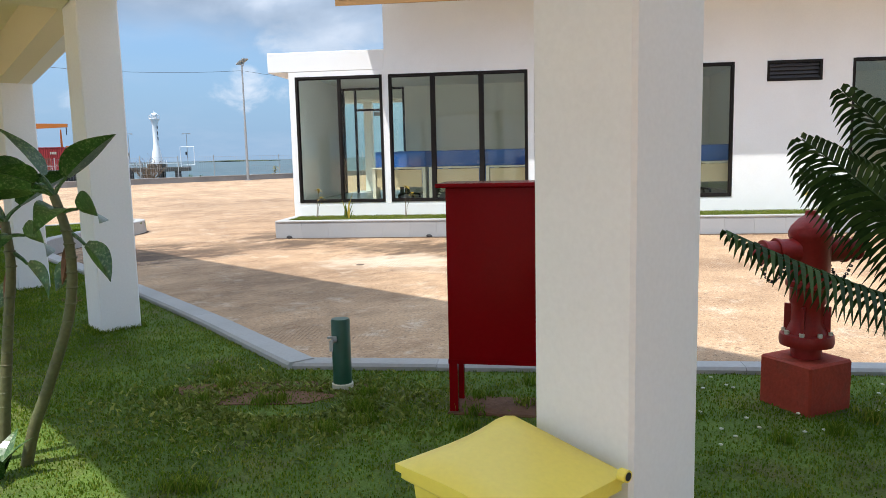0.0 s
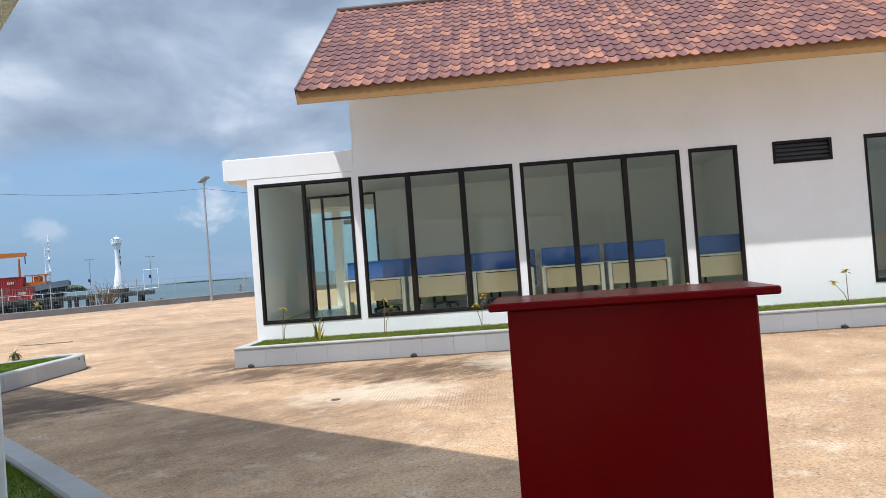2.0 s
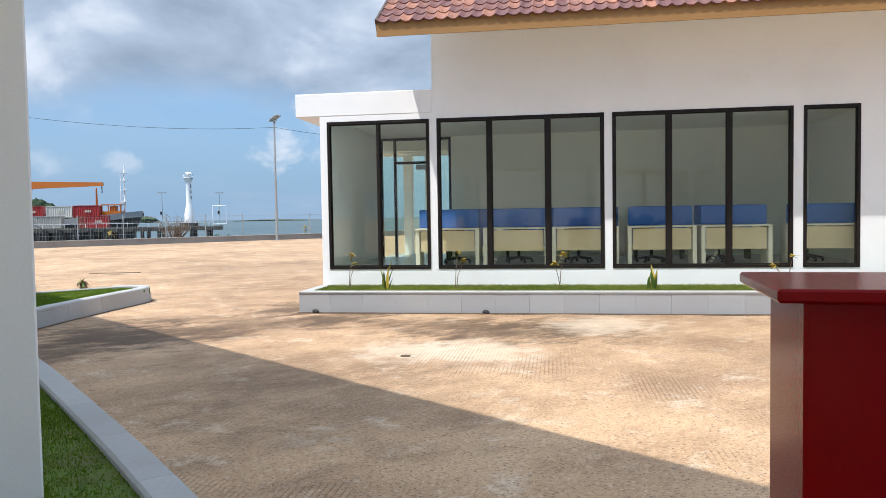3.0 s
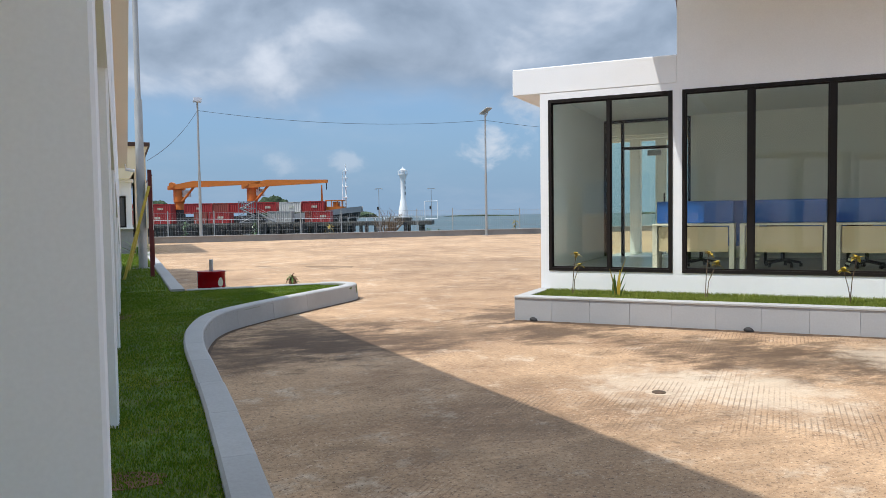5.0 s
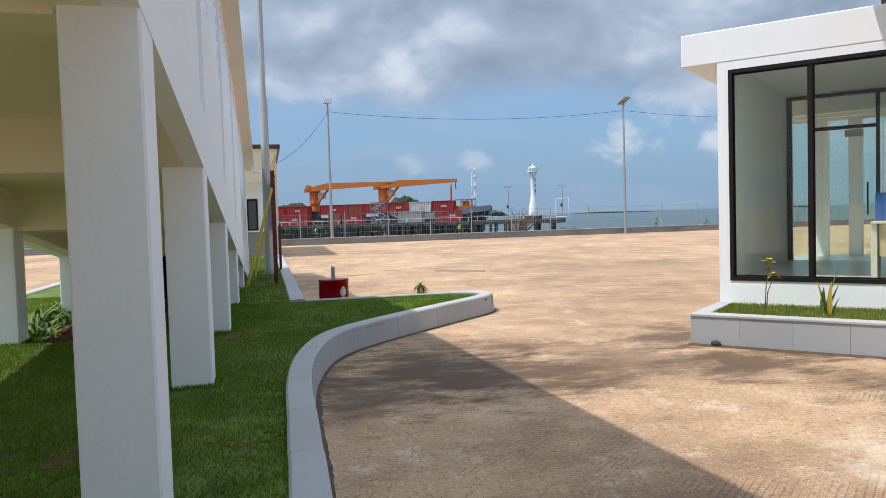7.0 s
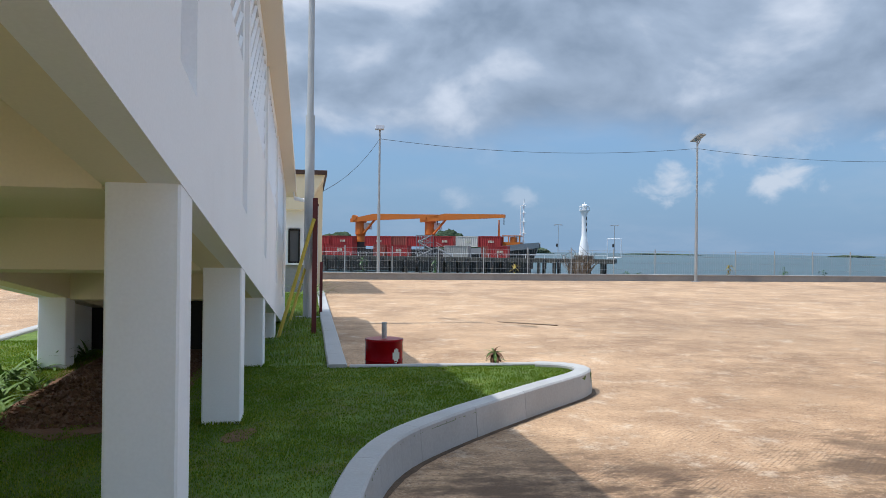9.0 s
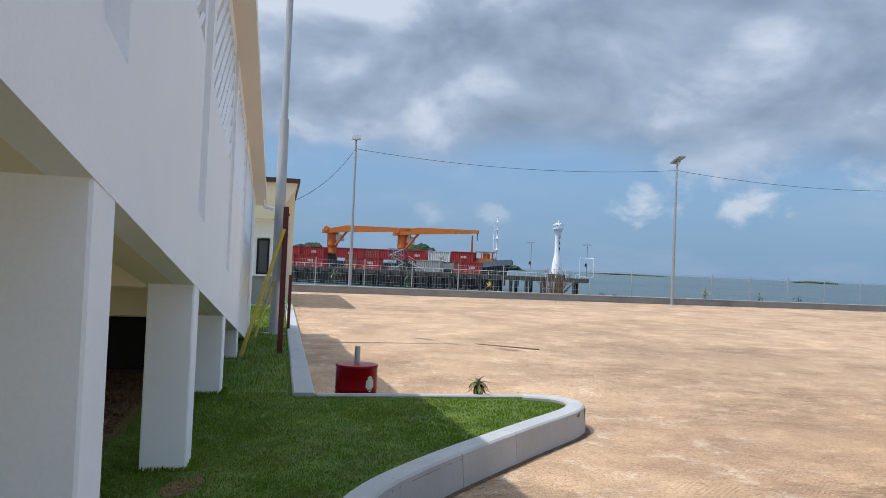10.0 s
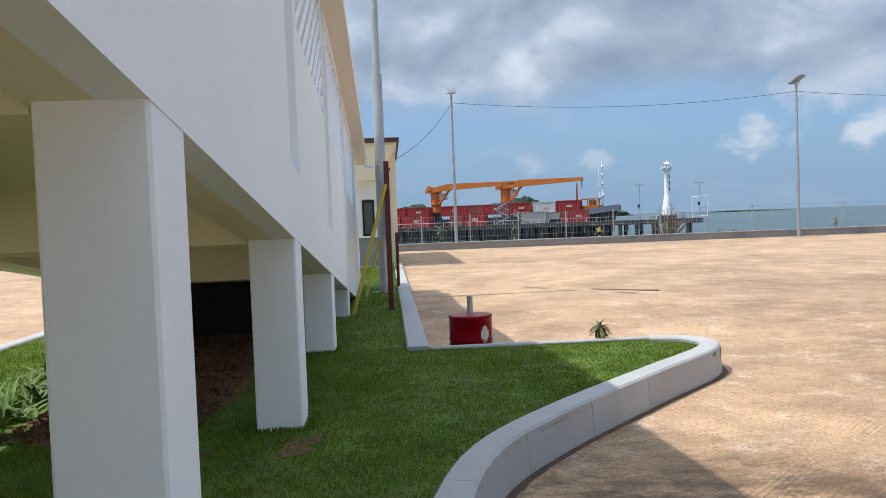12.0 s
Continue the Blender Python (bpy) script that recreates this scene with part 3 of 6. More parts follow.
def window_unit(name, a, b, mullions, label, half=0.038):
    w = thing(name, label, "window", kind="structure")
    y0, y1, f = F - 0.012, F + 0.09, 0.05
    bm = bmesh.new()
    box(bm, a, b, y0, y1, ZB, ZB + f); box(bm, a, b, y0, y1, ZT - f, ZT)
    box(bm, a, a + f, y0, y1, ZB + f, ZT - f); box(bm, b - f, b, y0, y1, ZB + f, ZT - f)
    part("window_frame", bm, FRAME, w)
    xs = [a + f] + list(mullions) + [b - f]
    for x in mullions:
        part("mullion", B(x - half, x + half, y0 + 0.01, y1, ZB + f, ZT - f), FRAME, w)
    for p, q in zip(xs, xs[1:]):
        p, q = p + (half if p in mullions else 0), q - (half if q in mullions else 0)
        g = part("pane", B(p, q, F + 0.05, F + 0.056, ZB + f, ZT - f), GLASS, w)
        g.visible_shadow = False
        bm = bmesh.new()
        for u0, u1, v0, v1 in ((p, q, ZB + f, ZB + f + 0.022), (p, q, ZT - f - 0.022, ZT - f), (p, p + 0.02, ZB + f + 0.022, ZT - f - 0.022), (q - 0.02, q, ZB + f + 0.022, ZT - f - 0.022)):
            box(bm, u0, u1, F + 0.03, F + 0.05, v0, v1)
        part("glazing_bead", bm, FRAME, w)
    return w


window_unit("window_1", *OPEN[0], [-4.335], "tall dark-framed window of two clear panes", 0.022)
window_unit("window_2", *OPEN[1], [-2.25, -1.19], "tall dark-framed window of three clear panes")
window_unit("window_3", *OPEN[2], [0.93, 1.95], "tall dark-framed window of three clear panes")
window_unit("window_4", *OPEN[3], [], "narrow tall dark-framed window of one pane")
window_unit("window_5", *OPEN[4], [7.4, 8.4], "tall dark-framed window of three clear panes")

vent = thing("louvre_vent", "small dark-framed louvred vent high in the wall", "vent", kind="structure")
bm = bmesh.new()
for u0, u1, v0, v1 in ((4.73, 5.82, 3.03, 3.08), (4.73, 5.82, 3.40, 3.45), (4.73, 4.78, 3.08, 3.40), (5.77, 5.82, 3.08, 3.40)):
    box(bm, u0, u1, F - 0.012, F + 0.1, v0, v1)
part("vent_frame", bm, FRAME, vent)
part("backing", B(4.78, 5.77, F + 0.1, F + 0.11, 3.08, 3.40), DARK, vent)
for i in range(4):
    bm = B(-0.495, 0.495, -0.04, 0.04, -0.003, 0.003)
    bmesh.ops.transform(bm, matrix=pose(5.275, F + 0.045, 3.12 + i * 0.08, 45), verts=bm.verts)
    part("slat", bm, GLASS2, vent)

# low flat roof over the glazed corner
slab = part("roof_slab", B(-5.93, -3.3, F - 0.006, 22.8, 3.56, 3.99, bevel=0.012), WHITE)
tagged(slab, "flat white concrete roof slab over the glazed corner", "roof", kind="structure")

# planter along the facade
pl = thing("planter", "long low grey block planter with grass along the facade", "planter", kind="structure")
part("soil", B(-5.3, 14, 15.0, F, 0.0, 0.345), TURF2, pl, "strip of short grass")
part("coping", B(-5.49, 14, 14.825, 15.02, 0.335, 0.372, bevel=0.008), KERB, pl, "white painted coping")
part("end_wall", B(-5.49, -5.3, 15.02, F, 0.0, 0.372, bevel=0.008), KERB, pl)
blk = mesh_of(B(0.001, 0.569, 0, 0.165, 0.0, 0.335, bevel=0.002), "block", GREYBLOCK)
for i in range(34):
    ob = new("block", blk)
    ob.parent, ob.location = pl, (-5.49 + 0.57 * i, 14.836 + random.uniform(0, 0.003), 0)

# pitched roof
EY, EZ, RX = 14.9, 4.70, -4.03
RY, RZ = 19.6, 7.98
roof = thing("tiled_roof", "pitched roof of brown and orange clay tiles", "roof", kind="structure")
part("fascia_board", B(RX, 14.5, EY, EY + 0.03, EZ, EZ + 0.25), OCHRE, roof, "ochre painted fascia board")
TA = math.atan2(RZ - EZ - 0.25, RY - EY)
bm = bmesh.new()
prof = [(EY + 0.03, EZ + 0.19), (RY, RZ - 0.06), (2 * RY - EY, EZ + 0.19), (2 * RY - EY, EZ + 0.10), (RY, RZ - 0.16), (EY + 0.03, EZ + 0.10)]
q0 = [bm.verts.new((RX + 0.01, y, z)) for y, z in prof]; q1 = [bm.verts.new((14.5, y, z)) for y, z in prof]
bm.faces.new(q0); bm.faces.new(q1[::-1])
for i in range(6):
    bm.faces.new((q0[i], q1[i], q1[(i + 1) % 6], q0[(i + 1) % 6]))
part("roof_deck", bm, BROWN, roof)
bm = bmesh.new()
q = [bm.verts.new((x, y, EZ + 0.085 + (y - EY - 0.04) * (RZ - EZ - 0.26) / (RY - EY - 0.03) - dz)) for dz in (0, 0.012) for x, y in ((RX + 0.03, EY + 0.04), (14.5, EY + 0.04), (14.5, F - 0.004), (RX + 0.03, F - 0.004))]
for f in ((0, 1, 2, 3), (7, 6, 5, 4), (0, 4, 5, 1), (1, 5, 6, 2), (2, 6, 7, 3), (3, 7, 4, 0)):
    bm.faces.new([q[i] for i in f])
part("eave_lining", bm, WHITE, roof, "white painted lining under the eave")
for sgn in (1, -1):
    bm = B(-0.02, 0.02, 0, 5.6, -0.12, 0.07)
    m = pose(RX, EY if sgn > 0 else 2 * RY - EY, EZ + 0.22, math.degrees(TA), 0, 0) if sgn > 0 else pose(RX, 2 * RY - EY, EZ + 0.22, math.degrees(TA), 0, 180)
    bmesh.ops.transform(bm, matrix=m, verts=bm.verts)
    part("barge_board", bm, BROWN, roof)
part("ridge_cap", cyl(bmesh.new(), (RX - 0.02, RY, RZ + 0.0), (14.5, RY, RZ + 0.0), 0.09, seg=10), BROWN, roof)
bm = bmesh.new()
v0 = [bm.verts.new((-3.3, y, z)) for y, z in ((F + 0.15, 3.56), (22.7, 3.56), (22.7, 4.9), (RY, RZ - 0.2), (F + 0.15, 5.2))]
v1 = [bm.verts.new((-3.15, v.co.y, v.co.z)) for v in v0]
bm.faces.new(v0); bm.faces.new(v1[::-1])
for i in range(5):
    bm.faces.new((v0[i], v1[i], v1[(i + 1) % 5], v0[(i + 1) % 5]))
part("gable", bm, WHITE, wall_s)

# interior
tagged(part("floor", B(-5.31, 14, F + 0.15, 20.2, 0.5, 0.67), FLOORT), "pale glossy tiled office floor", "floor", kind="structure")
tagged(part("ceiling", B(-5.31, 14, F + 0.15, 20.2, 3.565, 3.65), PLASTER), "plain white office ceiling", "ceiling", kind="structure")
bm = bmesh.new()
box(bm, -3.54, 14, 20.2, 20.35, 0.0, 3.56); box(bm, -5.46, -5.36, 20.2, 20.35, 0, 3.56)
tagged(part("wall_north", bm, PLASTER), "plain grey-white inner wall", "wall", kind="structure")
tagged(part("wall_west", B(-5.46, -5.31, F + 0.15, 20.2, 0, 3.56), WHITE), "white end wall of the office", "wall", kind="structure")
tagged(part("wall_partition", B(4.55, 4.67, F + 0.15, 20.2, 0.67, 3.565), PLASTER), "plain inner partition wall", "wall", kind="structure")
tagged(part("wall_east", B(14, 14.15, F, 22.7, 0, 4.9), WHITE), "white end wall of the office", "wall", kind="structure")
door = thing("door_1", "glazed dark-framed door with transom to the porch", "door", kind="structure")
bm = bmesh.new()
for u0, u1, v0, v1 in ((-5.31, -5.23, 0.67, 3.55), (-3.60, -3.54, 0.67, 3.55), (-5.23, -3.60, 3.49, 3.55), (-4.95, -4.89, 0.67, 3.49), (-3.94, -3.88, 0.67, 3.49), (-4.89, -3.94, 2.92, 2.98)):
    box(bm, u0, u1, 20.2, 20.28, v0, v1)
part("door_frame", bm, FRAME, door)
leaf = part("door_leaf", B(-4.88, -3.95, 20.235, 20.245, 0.69, 2.91), GLASS, door, "frameless clear glass leaf")
leaf.visible_shadow = False
for u0, u1, v0, v1 in ((-5.23, -4.95, 0.67, 3.49), (-3.88, -3.60, 0.67, 3.49), (-4.89, -3.94, 2.98, 3.49)):
    g = part("side_light", B(u0, u1, 20.236, 20.244, v0, v1), GLASS, door)
    g.visible_shadow = False
part("door_closer", B(-4.4, -4.12, 20.20, 20.235, 2.78, 2.9), GALV, door, "grey patch fitting")
part("door_handle", cyl(bmesh.new(), (-4.06, 20.19, 1.45), (-4.06, 20.19, 2.0), 0.014), DARK, door)

porch = thing("porch", "white columned porch behind the office", "porch", kind="structure")
for x in (-5.05, -4.45, -3.0):
    part("column", B(x - 0.12, x + 0.12, 22.38, 22.62, 0.6, 3.3), WHITE, porch)
part("porch_floor", B(-5.46, 14, 20.35, 22.8, 0.0, 0.62), FLOORT, porch)
part("porch_roof", B(-3.1, 14, 20.4, 22.8, 3.6, 3.7), WHITE, porch)
for y in (21.0, 21.8, 22.5):
    part("beam", B(-5.9, 2, y - 0.08, y + 0.08, 3.3, 3.555), WHITE, porch)


def desk(x, w=1.22):
    d = thing("office_desk", "pale laminate office desk with a blue screen panel", "desk", pose(x, 16.44, 0.67), "row of office desks")
    part("tabletop", B(0, w, 0, 0.6, 0.71, 0.74, bevel=0.006), DESKW, d)
    part("modesty_panel", B(0.09, w - 0.09, 0.08, 0.1, 0.30, 0.69), DESKB, d, "beige front panel")
    for u in (0.0, w - 0.07):
        part("leg", B(u, u + 0.07, 0.04, 0.56, 0.0, 0.71), DESKW, d)
    part("screen", B(0.03, w - 0.03, 0.30, 0.33, 0.745, 1.10, bevel=0.012), BLUE, d, "blue fabric screen")
    return d


def office_chair(x, y, turn):
    c = thing("office_chair", "black swivel office chair on castors", "chair", pose(x, y, 0.67, 0, 0, turn), "office chairs at the desks")
    bm = bmesh.new()
    for i in range(5):
        a = 2 * math.pi * i / 5
        cyl(bm, (0, 0, 0.11), (0.28 * math.cos(a), 0.28 * math.sin(a), 0.07), 0.025, 0.018, 6)
        cyl(bm, (0.28 * math.cos(a) - 0.02, 0.28 * math.sin(a), 0.03), (0.28 * math.cos(a) + 0.02, 0.28 * math.sin(a), 0.03), 0.03, seg=8)
    part("base", bm, DARK, c)
    part("gas_lift", cyl(bmesh.new(), (0, 0, 0.1), (0, 0, 0.44), 0.03, seg=8), DARK, c)
    part("seat", B(-0.24, 0.24, -0.23, 0.23, 0.43, 0.51, bevel=0.03), DARK, c)
    part("backrest", B(-0.21, 0.21, 0.2, 0.25, 0.6, 1.05, bevel=0.02), DARK, c)
    return c


for x in (-3.72, -2.42, -1.13, 0.25, 1.55, 3.05):
    desk(x)
    office_chair(x + 0.62 + random.uniform(-0.1, 0.1), 17.75 + random.uniform(-0.1, 0.1), random.uniform(-30, 30))
for x in (-2.28, -1.02, 1.72):
    cs = thing("cable_spine", "white flexible cable spine under a desk", "cable spine", pose(x, 16.7, 0.67), "cable spines")
    for i in range(12):
        t = i / 11
        ob = part("link", B(-0.03, 0.03, -0.012, 0.012, -0.018, 0.018), PETAL, cs)
        ob.matrix_basis = pose(0.14 * math.sin(t * 3.0), 0, 0.02 + 0.62 * t, 0, 25 * math.cos(t * 3), 0)
for x in (-3.5, -2.2, -0.9, 0.5, 1.8):
    d2 = thing("screen_panel", "dark blue fabric screen panel behind the desks", "screen panel", pose(x, 18.6, 0.67), "back row of screen panels")
    part("panel", B(0, 1.15, 0, 0.03, 0.3, 1.12, bevel=0.01), BLUE, d2)
    for u in (0.1, 1.05):
        part("foot", B(u - 0.02, u + 0.02, -0.2, 0.2, 0, 0.3), DARK, d2)

# ---------- ramp ----------
ramp = thing("ramp", "white covered ramp on square columns with lattice openings", "ramp", RAMP, kind="structure")
N1, N0 = 1.93, -0.82
NEAR_S = [6.50, 9.42, 12.52, 15.70, 18.90, 22.10]
CW, CWN = 0.36, 0.335
S0, S1 = 3.2, 27.2
FLAT = -18.0


def soff(s):
    return 2.11 - 0.148 * (max(s, 4.3) - 12.5)


def sheared(bm, n0, n1, sa, sb, za, zb, floor_z=-1.0):
    """A block that follows the ramp's fall: heights za..zb over the underside."""
    ring = [(sa, za), (sb, za), (sb, zb), (sa, zb)]
    q0 = [bm.verts.new((n0, s, max(floor_z, soff(s) + z))) for s, z in ring]
    q1 = [bm.verts.new((n1, s, max(floor_z, soff(s) + z))) for s, z in ring]
    bm.faces.new(q0); bm.faces.new(q1[::-1])
    for i in range(4):
        bm.faces.new((q0[i], q1[i], q1[(i + 1) % 4], q0[(i + 1) % 4]))
    return bm


def wall_panel(*args):
    return part("wall_panel", sheared(bmesh.new(), *args), WHITE, ramp)


WH, LB, LT = 3.2, 1.75, 2.98
for nn, side in ((N1, 1), (N0, -1)):
    a, b = (nn - 0.15, nn) if side > 0 else (nn, nn + 0.15)
    wall_panel(a, b, FLAT, 4.3, 0.0, WH); wall_panel(a, b, 4.3, S1, 0.0, 0.55)
    cuts = [4.3]
    for i, s in enumerate(NEAR_S + [25.3]):
        cuts += [s - 0.2, s + CW + 0.25]
    cuts[0] = 4.3
    bays = list(zip(cuts[2::2], cuts[3::2]))
    ends = [4.3] + [v for p in bays for v in p] + [S1]
    # shallow upright recesses over the columns
    rec = [(s - 0.06, s + 0.42) for s in NEAR_S[1:] + [25.3]]
    ra, rb = (a, b - 0.09) if side > 0 else (a + 0.09, b)
    for p, q in rec:
        wall_panel(ra, rb, p, q, 0.55, WH)
    runs = [4.3] + [v for r_ in rec for v in r_] + [S1]
    for p, q in zip(runs[::2], runs[1::2]):
        wall_panel(a, b, p, q, 0.55, LB); wall_panel(a, b, p, q, LT, WH)
    for p, q in zip(ends[::2], ends[1::2]):
        k0 = p
        for r0, r1 in rec:
            if p <= r0 and r1 <= q:
                wall_panel(a, b, k0, r0, LB, LT)
                k0 = r1
        wall_panel(a, b, k0, q, LB, LT)
    bm = bmesh.new()
    c, d = (nn - CW, nn - 0.15) if side > 0 else (nn + 0.15, nn + CW)
    sheared(bm, c, d, FLAT, 4.3, 0.0, 0.42); sheared(bm, c, d, 4.3, S1, 0.0, 0.42)
    part("edge_beam", bm, CREAM, ramp)
    for i, s in enumerate([-9.5, -4.2, 1.17] + NEAR_S):
        w = CW
        n_in, n_out = (nn - CWN, nn - 0.003) if side > 0 else (nn + 0.003, nn + CWN)
        if i == 2 and side > 0:
            n_in, n_out = 1.41, 1.76
        part("column", B(n_in, n_out, s, s + w, 0.15, soff(s) + 0.05, bevel=0.012), WHITE, ramp)
    # lattice of crossing laths
    for p, q in bays:
        bm = bmesh.new()
        k = 9
        h = LT - LB
        step = (q - p) / k
        for i in range(-6, k):
            for sg in (1, -1):
                s0 = p + i * step if sg > 0 else q - i * step
                run = 6 * step * sg
                t0, t1 = 0.0, 1.0
                lo, hi = (p - s0) / run, (q - s0) / run
                t0, t1 = max(0.0, min(lo, hi)), min(1.0, max(lo, hi))
                if t1 - t0 < 0.02:
                    continue
                A = (s0 + run * t0, LB + h * t0); Bp = (s0 + run * t1, LB + h * t1)
                nm = (b - 0.035 if side > 0 else a + 0.035) + 0.012 * sg
                va = Vector((nm, A[0], soff(A[0]) + A[1])); vb = Vector((nm, Bp[0], soff(Bp[0]) + Bp[1]))
                cyl(bm, va, vb, 0.026, seg=4)
        part("lattice", bm, WHITE, ramp, "white diagonal lattice")
bm = bmesh.new()
sheared(bm, N0 + 0.15, N1 - 0.15, FLAT, 4.3, 0.42, 0.60); sheared(bm, N0 + 0.15, N1 - 0.15, 4.3, S1, 0.42, 0.60)
part("deck", bm, CREAM, ramp, "cream painted underside of the deck")
bm = bmesh.new()
sheared(bm, N0 - 0.24, N1 + 0.24, FLAT, 4.3, WH, WH + 0.16); sheared(bm, N0 - 0.24, N1 + 0.24, 4.3, S1 + 0.4, WH, WH + 0.16)
part("ramp_roof", bm, EAVE, ramp, "cream eaves and roof slab")
for s in [-9.5, -4.2, 1.17] + NEAR_S[:5]:
    part("cross_beam", sheared(bmesh.new(), N0 + CW, N1 - CW, s + 0.05, s + 0.3, -0.02, 0.42), CREAM, ramp)
part("end_wall", B(N0 + 0.16, N1 - 0.16, 25.2, 25.35, 0.0, 1.2), PLASTER, ramp)
# added wall that keeps far-side light out of the low space
part("light_stop_wall", sheared(bmesh.new(), N0 + 0.02, N0 + 0.14, 19.26, 25.2, -3.0, 0.05, 0.2), PLASTER, ramp)
# added sheet: the darkness of the low space is put into its colour
part("shade_sheet", sheared(bmesh.new(), N0 + 0.15, N1 - 0.36, 20.7, 20.85, -3.0, 0.30, 0.2), UNDERSHADE, ramp, "added near-black sheet standing for the deep shade under the ramp")
cctv = thing("security_camera", "small white security camera under the eave", "camera", RAMP @ pose(N1 + 0.2, 27.0, soff(27) + 3.05))
part("housing", cyl(bmesh.new(), (0, 0, 0), (0.22, -0.1, -0.05), 0.045, seg=10), WHITE, cctv)
part("bracket", cyl(bmesh.new(), (0, 0, 0), (-0.02, 0, 0.15), 0.02, seg=8), WHITE, cctv)
earth = part("soil_patch", slab_from([Vector(p) for p in ((1.05, 15.7), (1.25, 17), (1.1, 25.1), (-0.6, 25.1), (-0.5, 19), (-0.32, 16.7), (0.0, 15.7), (0.5, 15.3))], 0.2, LAWN_Z + 0.006), EARTH)
earth.matrix_world = RAMP
tagged(earth, "bare reddish soil under the ramp", "soil", kind="structure")

# unseen wall added behind the walker: blocks low sky, bounces light onto the columns
bw = thing("unseen_light_wall", "added unseen white wall behind the walker that shapes the light on the columns", "wall", RAMP, kind="structure")
part("wall_left", B(-14.0, N0 - 0.3, -5.4, -5.1, 0.0, 4.6), WHITE, bw)
part("wall_right", B(N1 + 0.3, 10.0, -5.4, -5.1, 0.0, 4.6), WHITE, bw)
part("wall_below", B(N0 - 0.3, N1 + 0.3, -5.4, -5.1, 0.0, soff(-5.2) - 0.05), WHITE, bw)

# ---------- kerbs ----------
def dirt_line(pts, label, reach, seed, up=0.0):
    """A ragged strip of dirt lying on the yard along a kerb foot; pts in ramp coordinates, the strip on their right."""
    r = random.Random(seed)
    fine = []
    for a, b in zip(pts, pts[1:]):
        a, b = Vector(a), Vector(b)
        k = max(1, int((b - a).length / 0.05))
        fine += [a.lerp(b, i / k) for i in range(k)]
    bm, prev = bmesh.new(), None
    for i, p in enumerate(fine):
        t = (fine[min(i + 1, len(fine) - 1)] - fine[max(i - 1, 0)]).normalized()
        w = Vector((t.y, -t.x))
        d = reach * max(0.12, 0.5 + 0.7 * noise.noise((i * 0.06, seed, 0)) + 0.25 * noise.noise((i * 0.4, seed, 3))) + r.uniform(0, 0.006)
        z = yard_z(p.y) + up
        row = [bm.verts.new((*(p - w * 0.005), z + 0.012)), bm.verts.new((*(p + w * (0.03 + d * 0.5)), z + 0.008)), bm.verts.new((*(p + w * (0.03 + d)), z + 0.002))]
        if prev:
            for e in (0, 1):
                bm.faces.new((prev[e], row[e], row[e + 1], prev[e + 1]))
        prev = row
    ob = part("kerb_dirt", bm, GRIME)
    ob.matrix_world = RAMP
    tagged(ob, label, "dirt", kind="stuff")


dirt_line([(p.x, p.y) for p in outer], "dark dirt gathered along the foot of the kerb", 0.07, 4)
dirt_line([tuple(to_ramp(x, 14.83)) for x in (-5.5, 14.0)], "dark dirt gathered along the foot of the planter", 0.13, 7)
dirt_line([tuple(to_ramp(x, 4.74)) for x in (15.0, -1.75)], "dark dirt gathered along the lawn kerb", 0.05, 9)
for nn_, s_, a_, w_ in ((1.95, 8.35, 0.22, 0.14), (1.2, 10.8, 0.2, 0.12), (1.95, 15.3, 0.24, 0.13), (1.3, 15.15, 0.16, 0.10)):
    ob = part("bare_patch", slab_from([Vector((a_ * math.cos(2 * math.pi * i / 22) * (1 + 0.35 * noise.noise((i * 0.9, s_, 0))), w_ * math.sin(2 * math.pi * i / 22) * (1 + 0.35 * noise.noise((i * 0.9, s_, 5))))) for i in range(22)], -0.02, 0.004), EARTH)
    ob.matrix_world = RAMP @ pose(nn_, s_, LAWN_Z, 0, 0, s_ * 40)
    tagged(ob, "small worn patch of bare earth in the grass", "soil", "worn patches", kind="structure")
back, on = (bend - east).normalized(), Vector((outer[2].x - bend.x, outer[2].y - bend.y)).normalized()
kerb_run("kerb", [tuple(east), tuple(bend + back * 0.09)], 0.17, -0.05, 0.294, 1, "white painted concrete kerb along the lawn by the yard", KERB)
kerb_run("kerb", [tuple(bend - on * 0.06)] + [(p.x, p.y) for p in outer[1:]], 0.21, -0.05, 0.302, 1, "white painted concrete kerb curving round the lawn", KERB)
kerb_run("kerb", [(5.75, 18.80), (3.05, 18.83)], 0.09, -0.05, 0.285, 1, "thin white painted kerb across the lawn tip", KERB)
kerb_run("kerb", [(3.02, 18.74), (3.02, 36)], 0.26, -0.05, 0.30, 1, "white painted kerb along the ramp lawn", KERB)
kerb_run("kerb", [(-2.6, 36), (-2.6, 1.2)], 0.2, -0.05, 0.30, 1, "white painted kerb behind the ramp", KERB)

# ---------- things on the lawn ----------
cab = thing("hose_cabinet", "dark red steel fire hose cabinet on legs", "cabinet", pose(-0.308, 3.86, LAWN_Z, 0, 0, -4) @ Matrix.Diagonal((1.07, 1, 1, 1)))
part("body", B(-0.31, 0.31, -0.13, 0.13, 0.30, 1.25, bevel=0.006), RED, cab)
part("roof_plate", B(-0.355, 0.355, -0.175, 0.175, 1.25, 1.272, bevel=0.004), RED, cab)
part("bottom_rail", B(-0.312, 0.312, -0.135, 0.135, 0.285, 0.31), RED, cab)
for x in (-0.288, 0.288):
    for y in (-0.108, 0.108):
        part("leg", B(x - 0.022, x + 0.022, y - 0.022, y + 0.022, -0.02, 0.29, bevel=0.003), RED, cab)
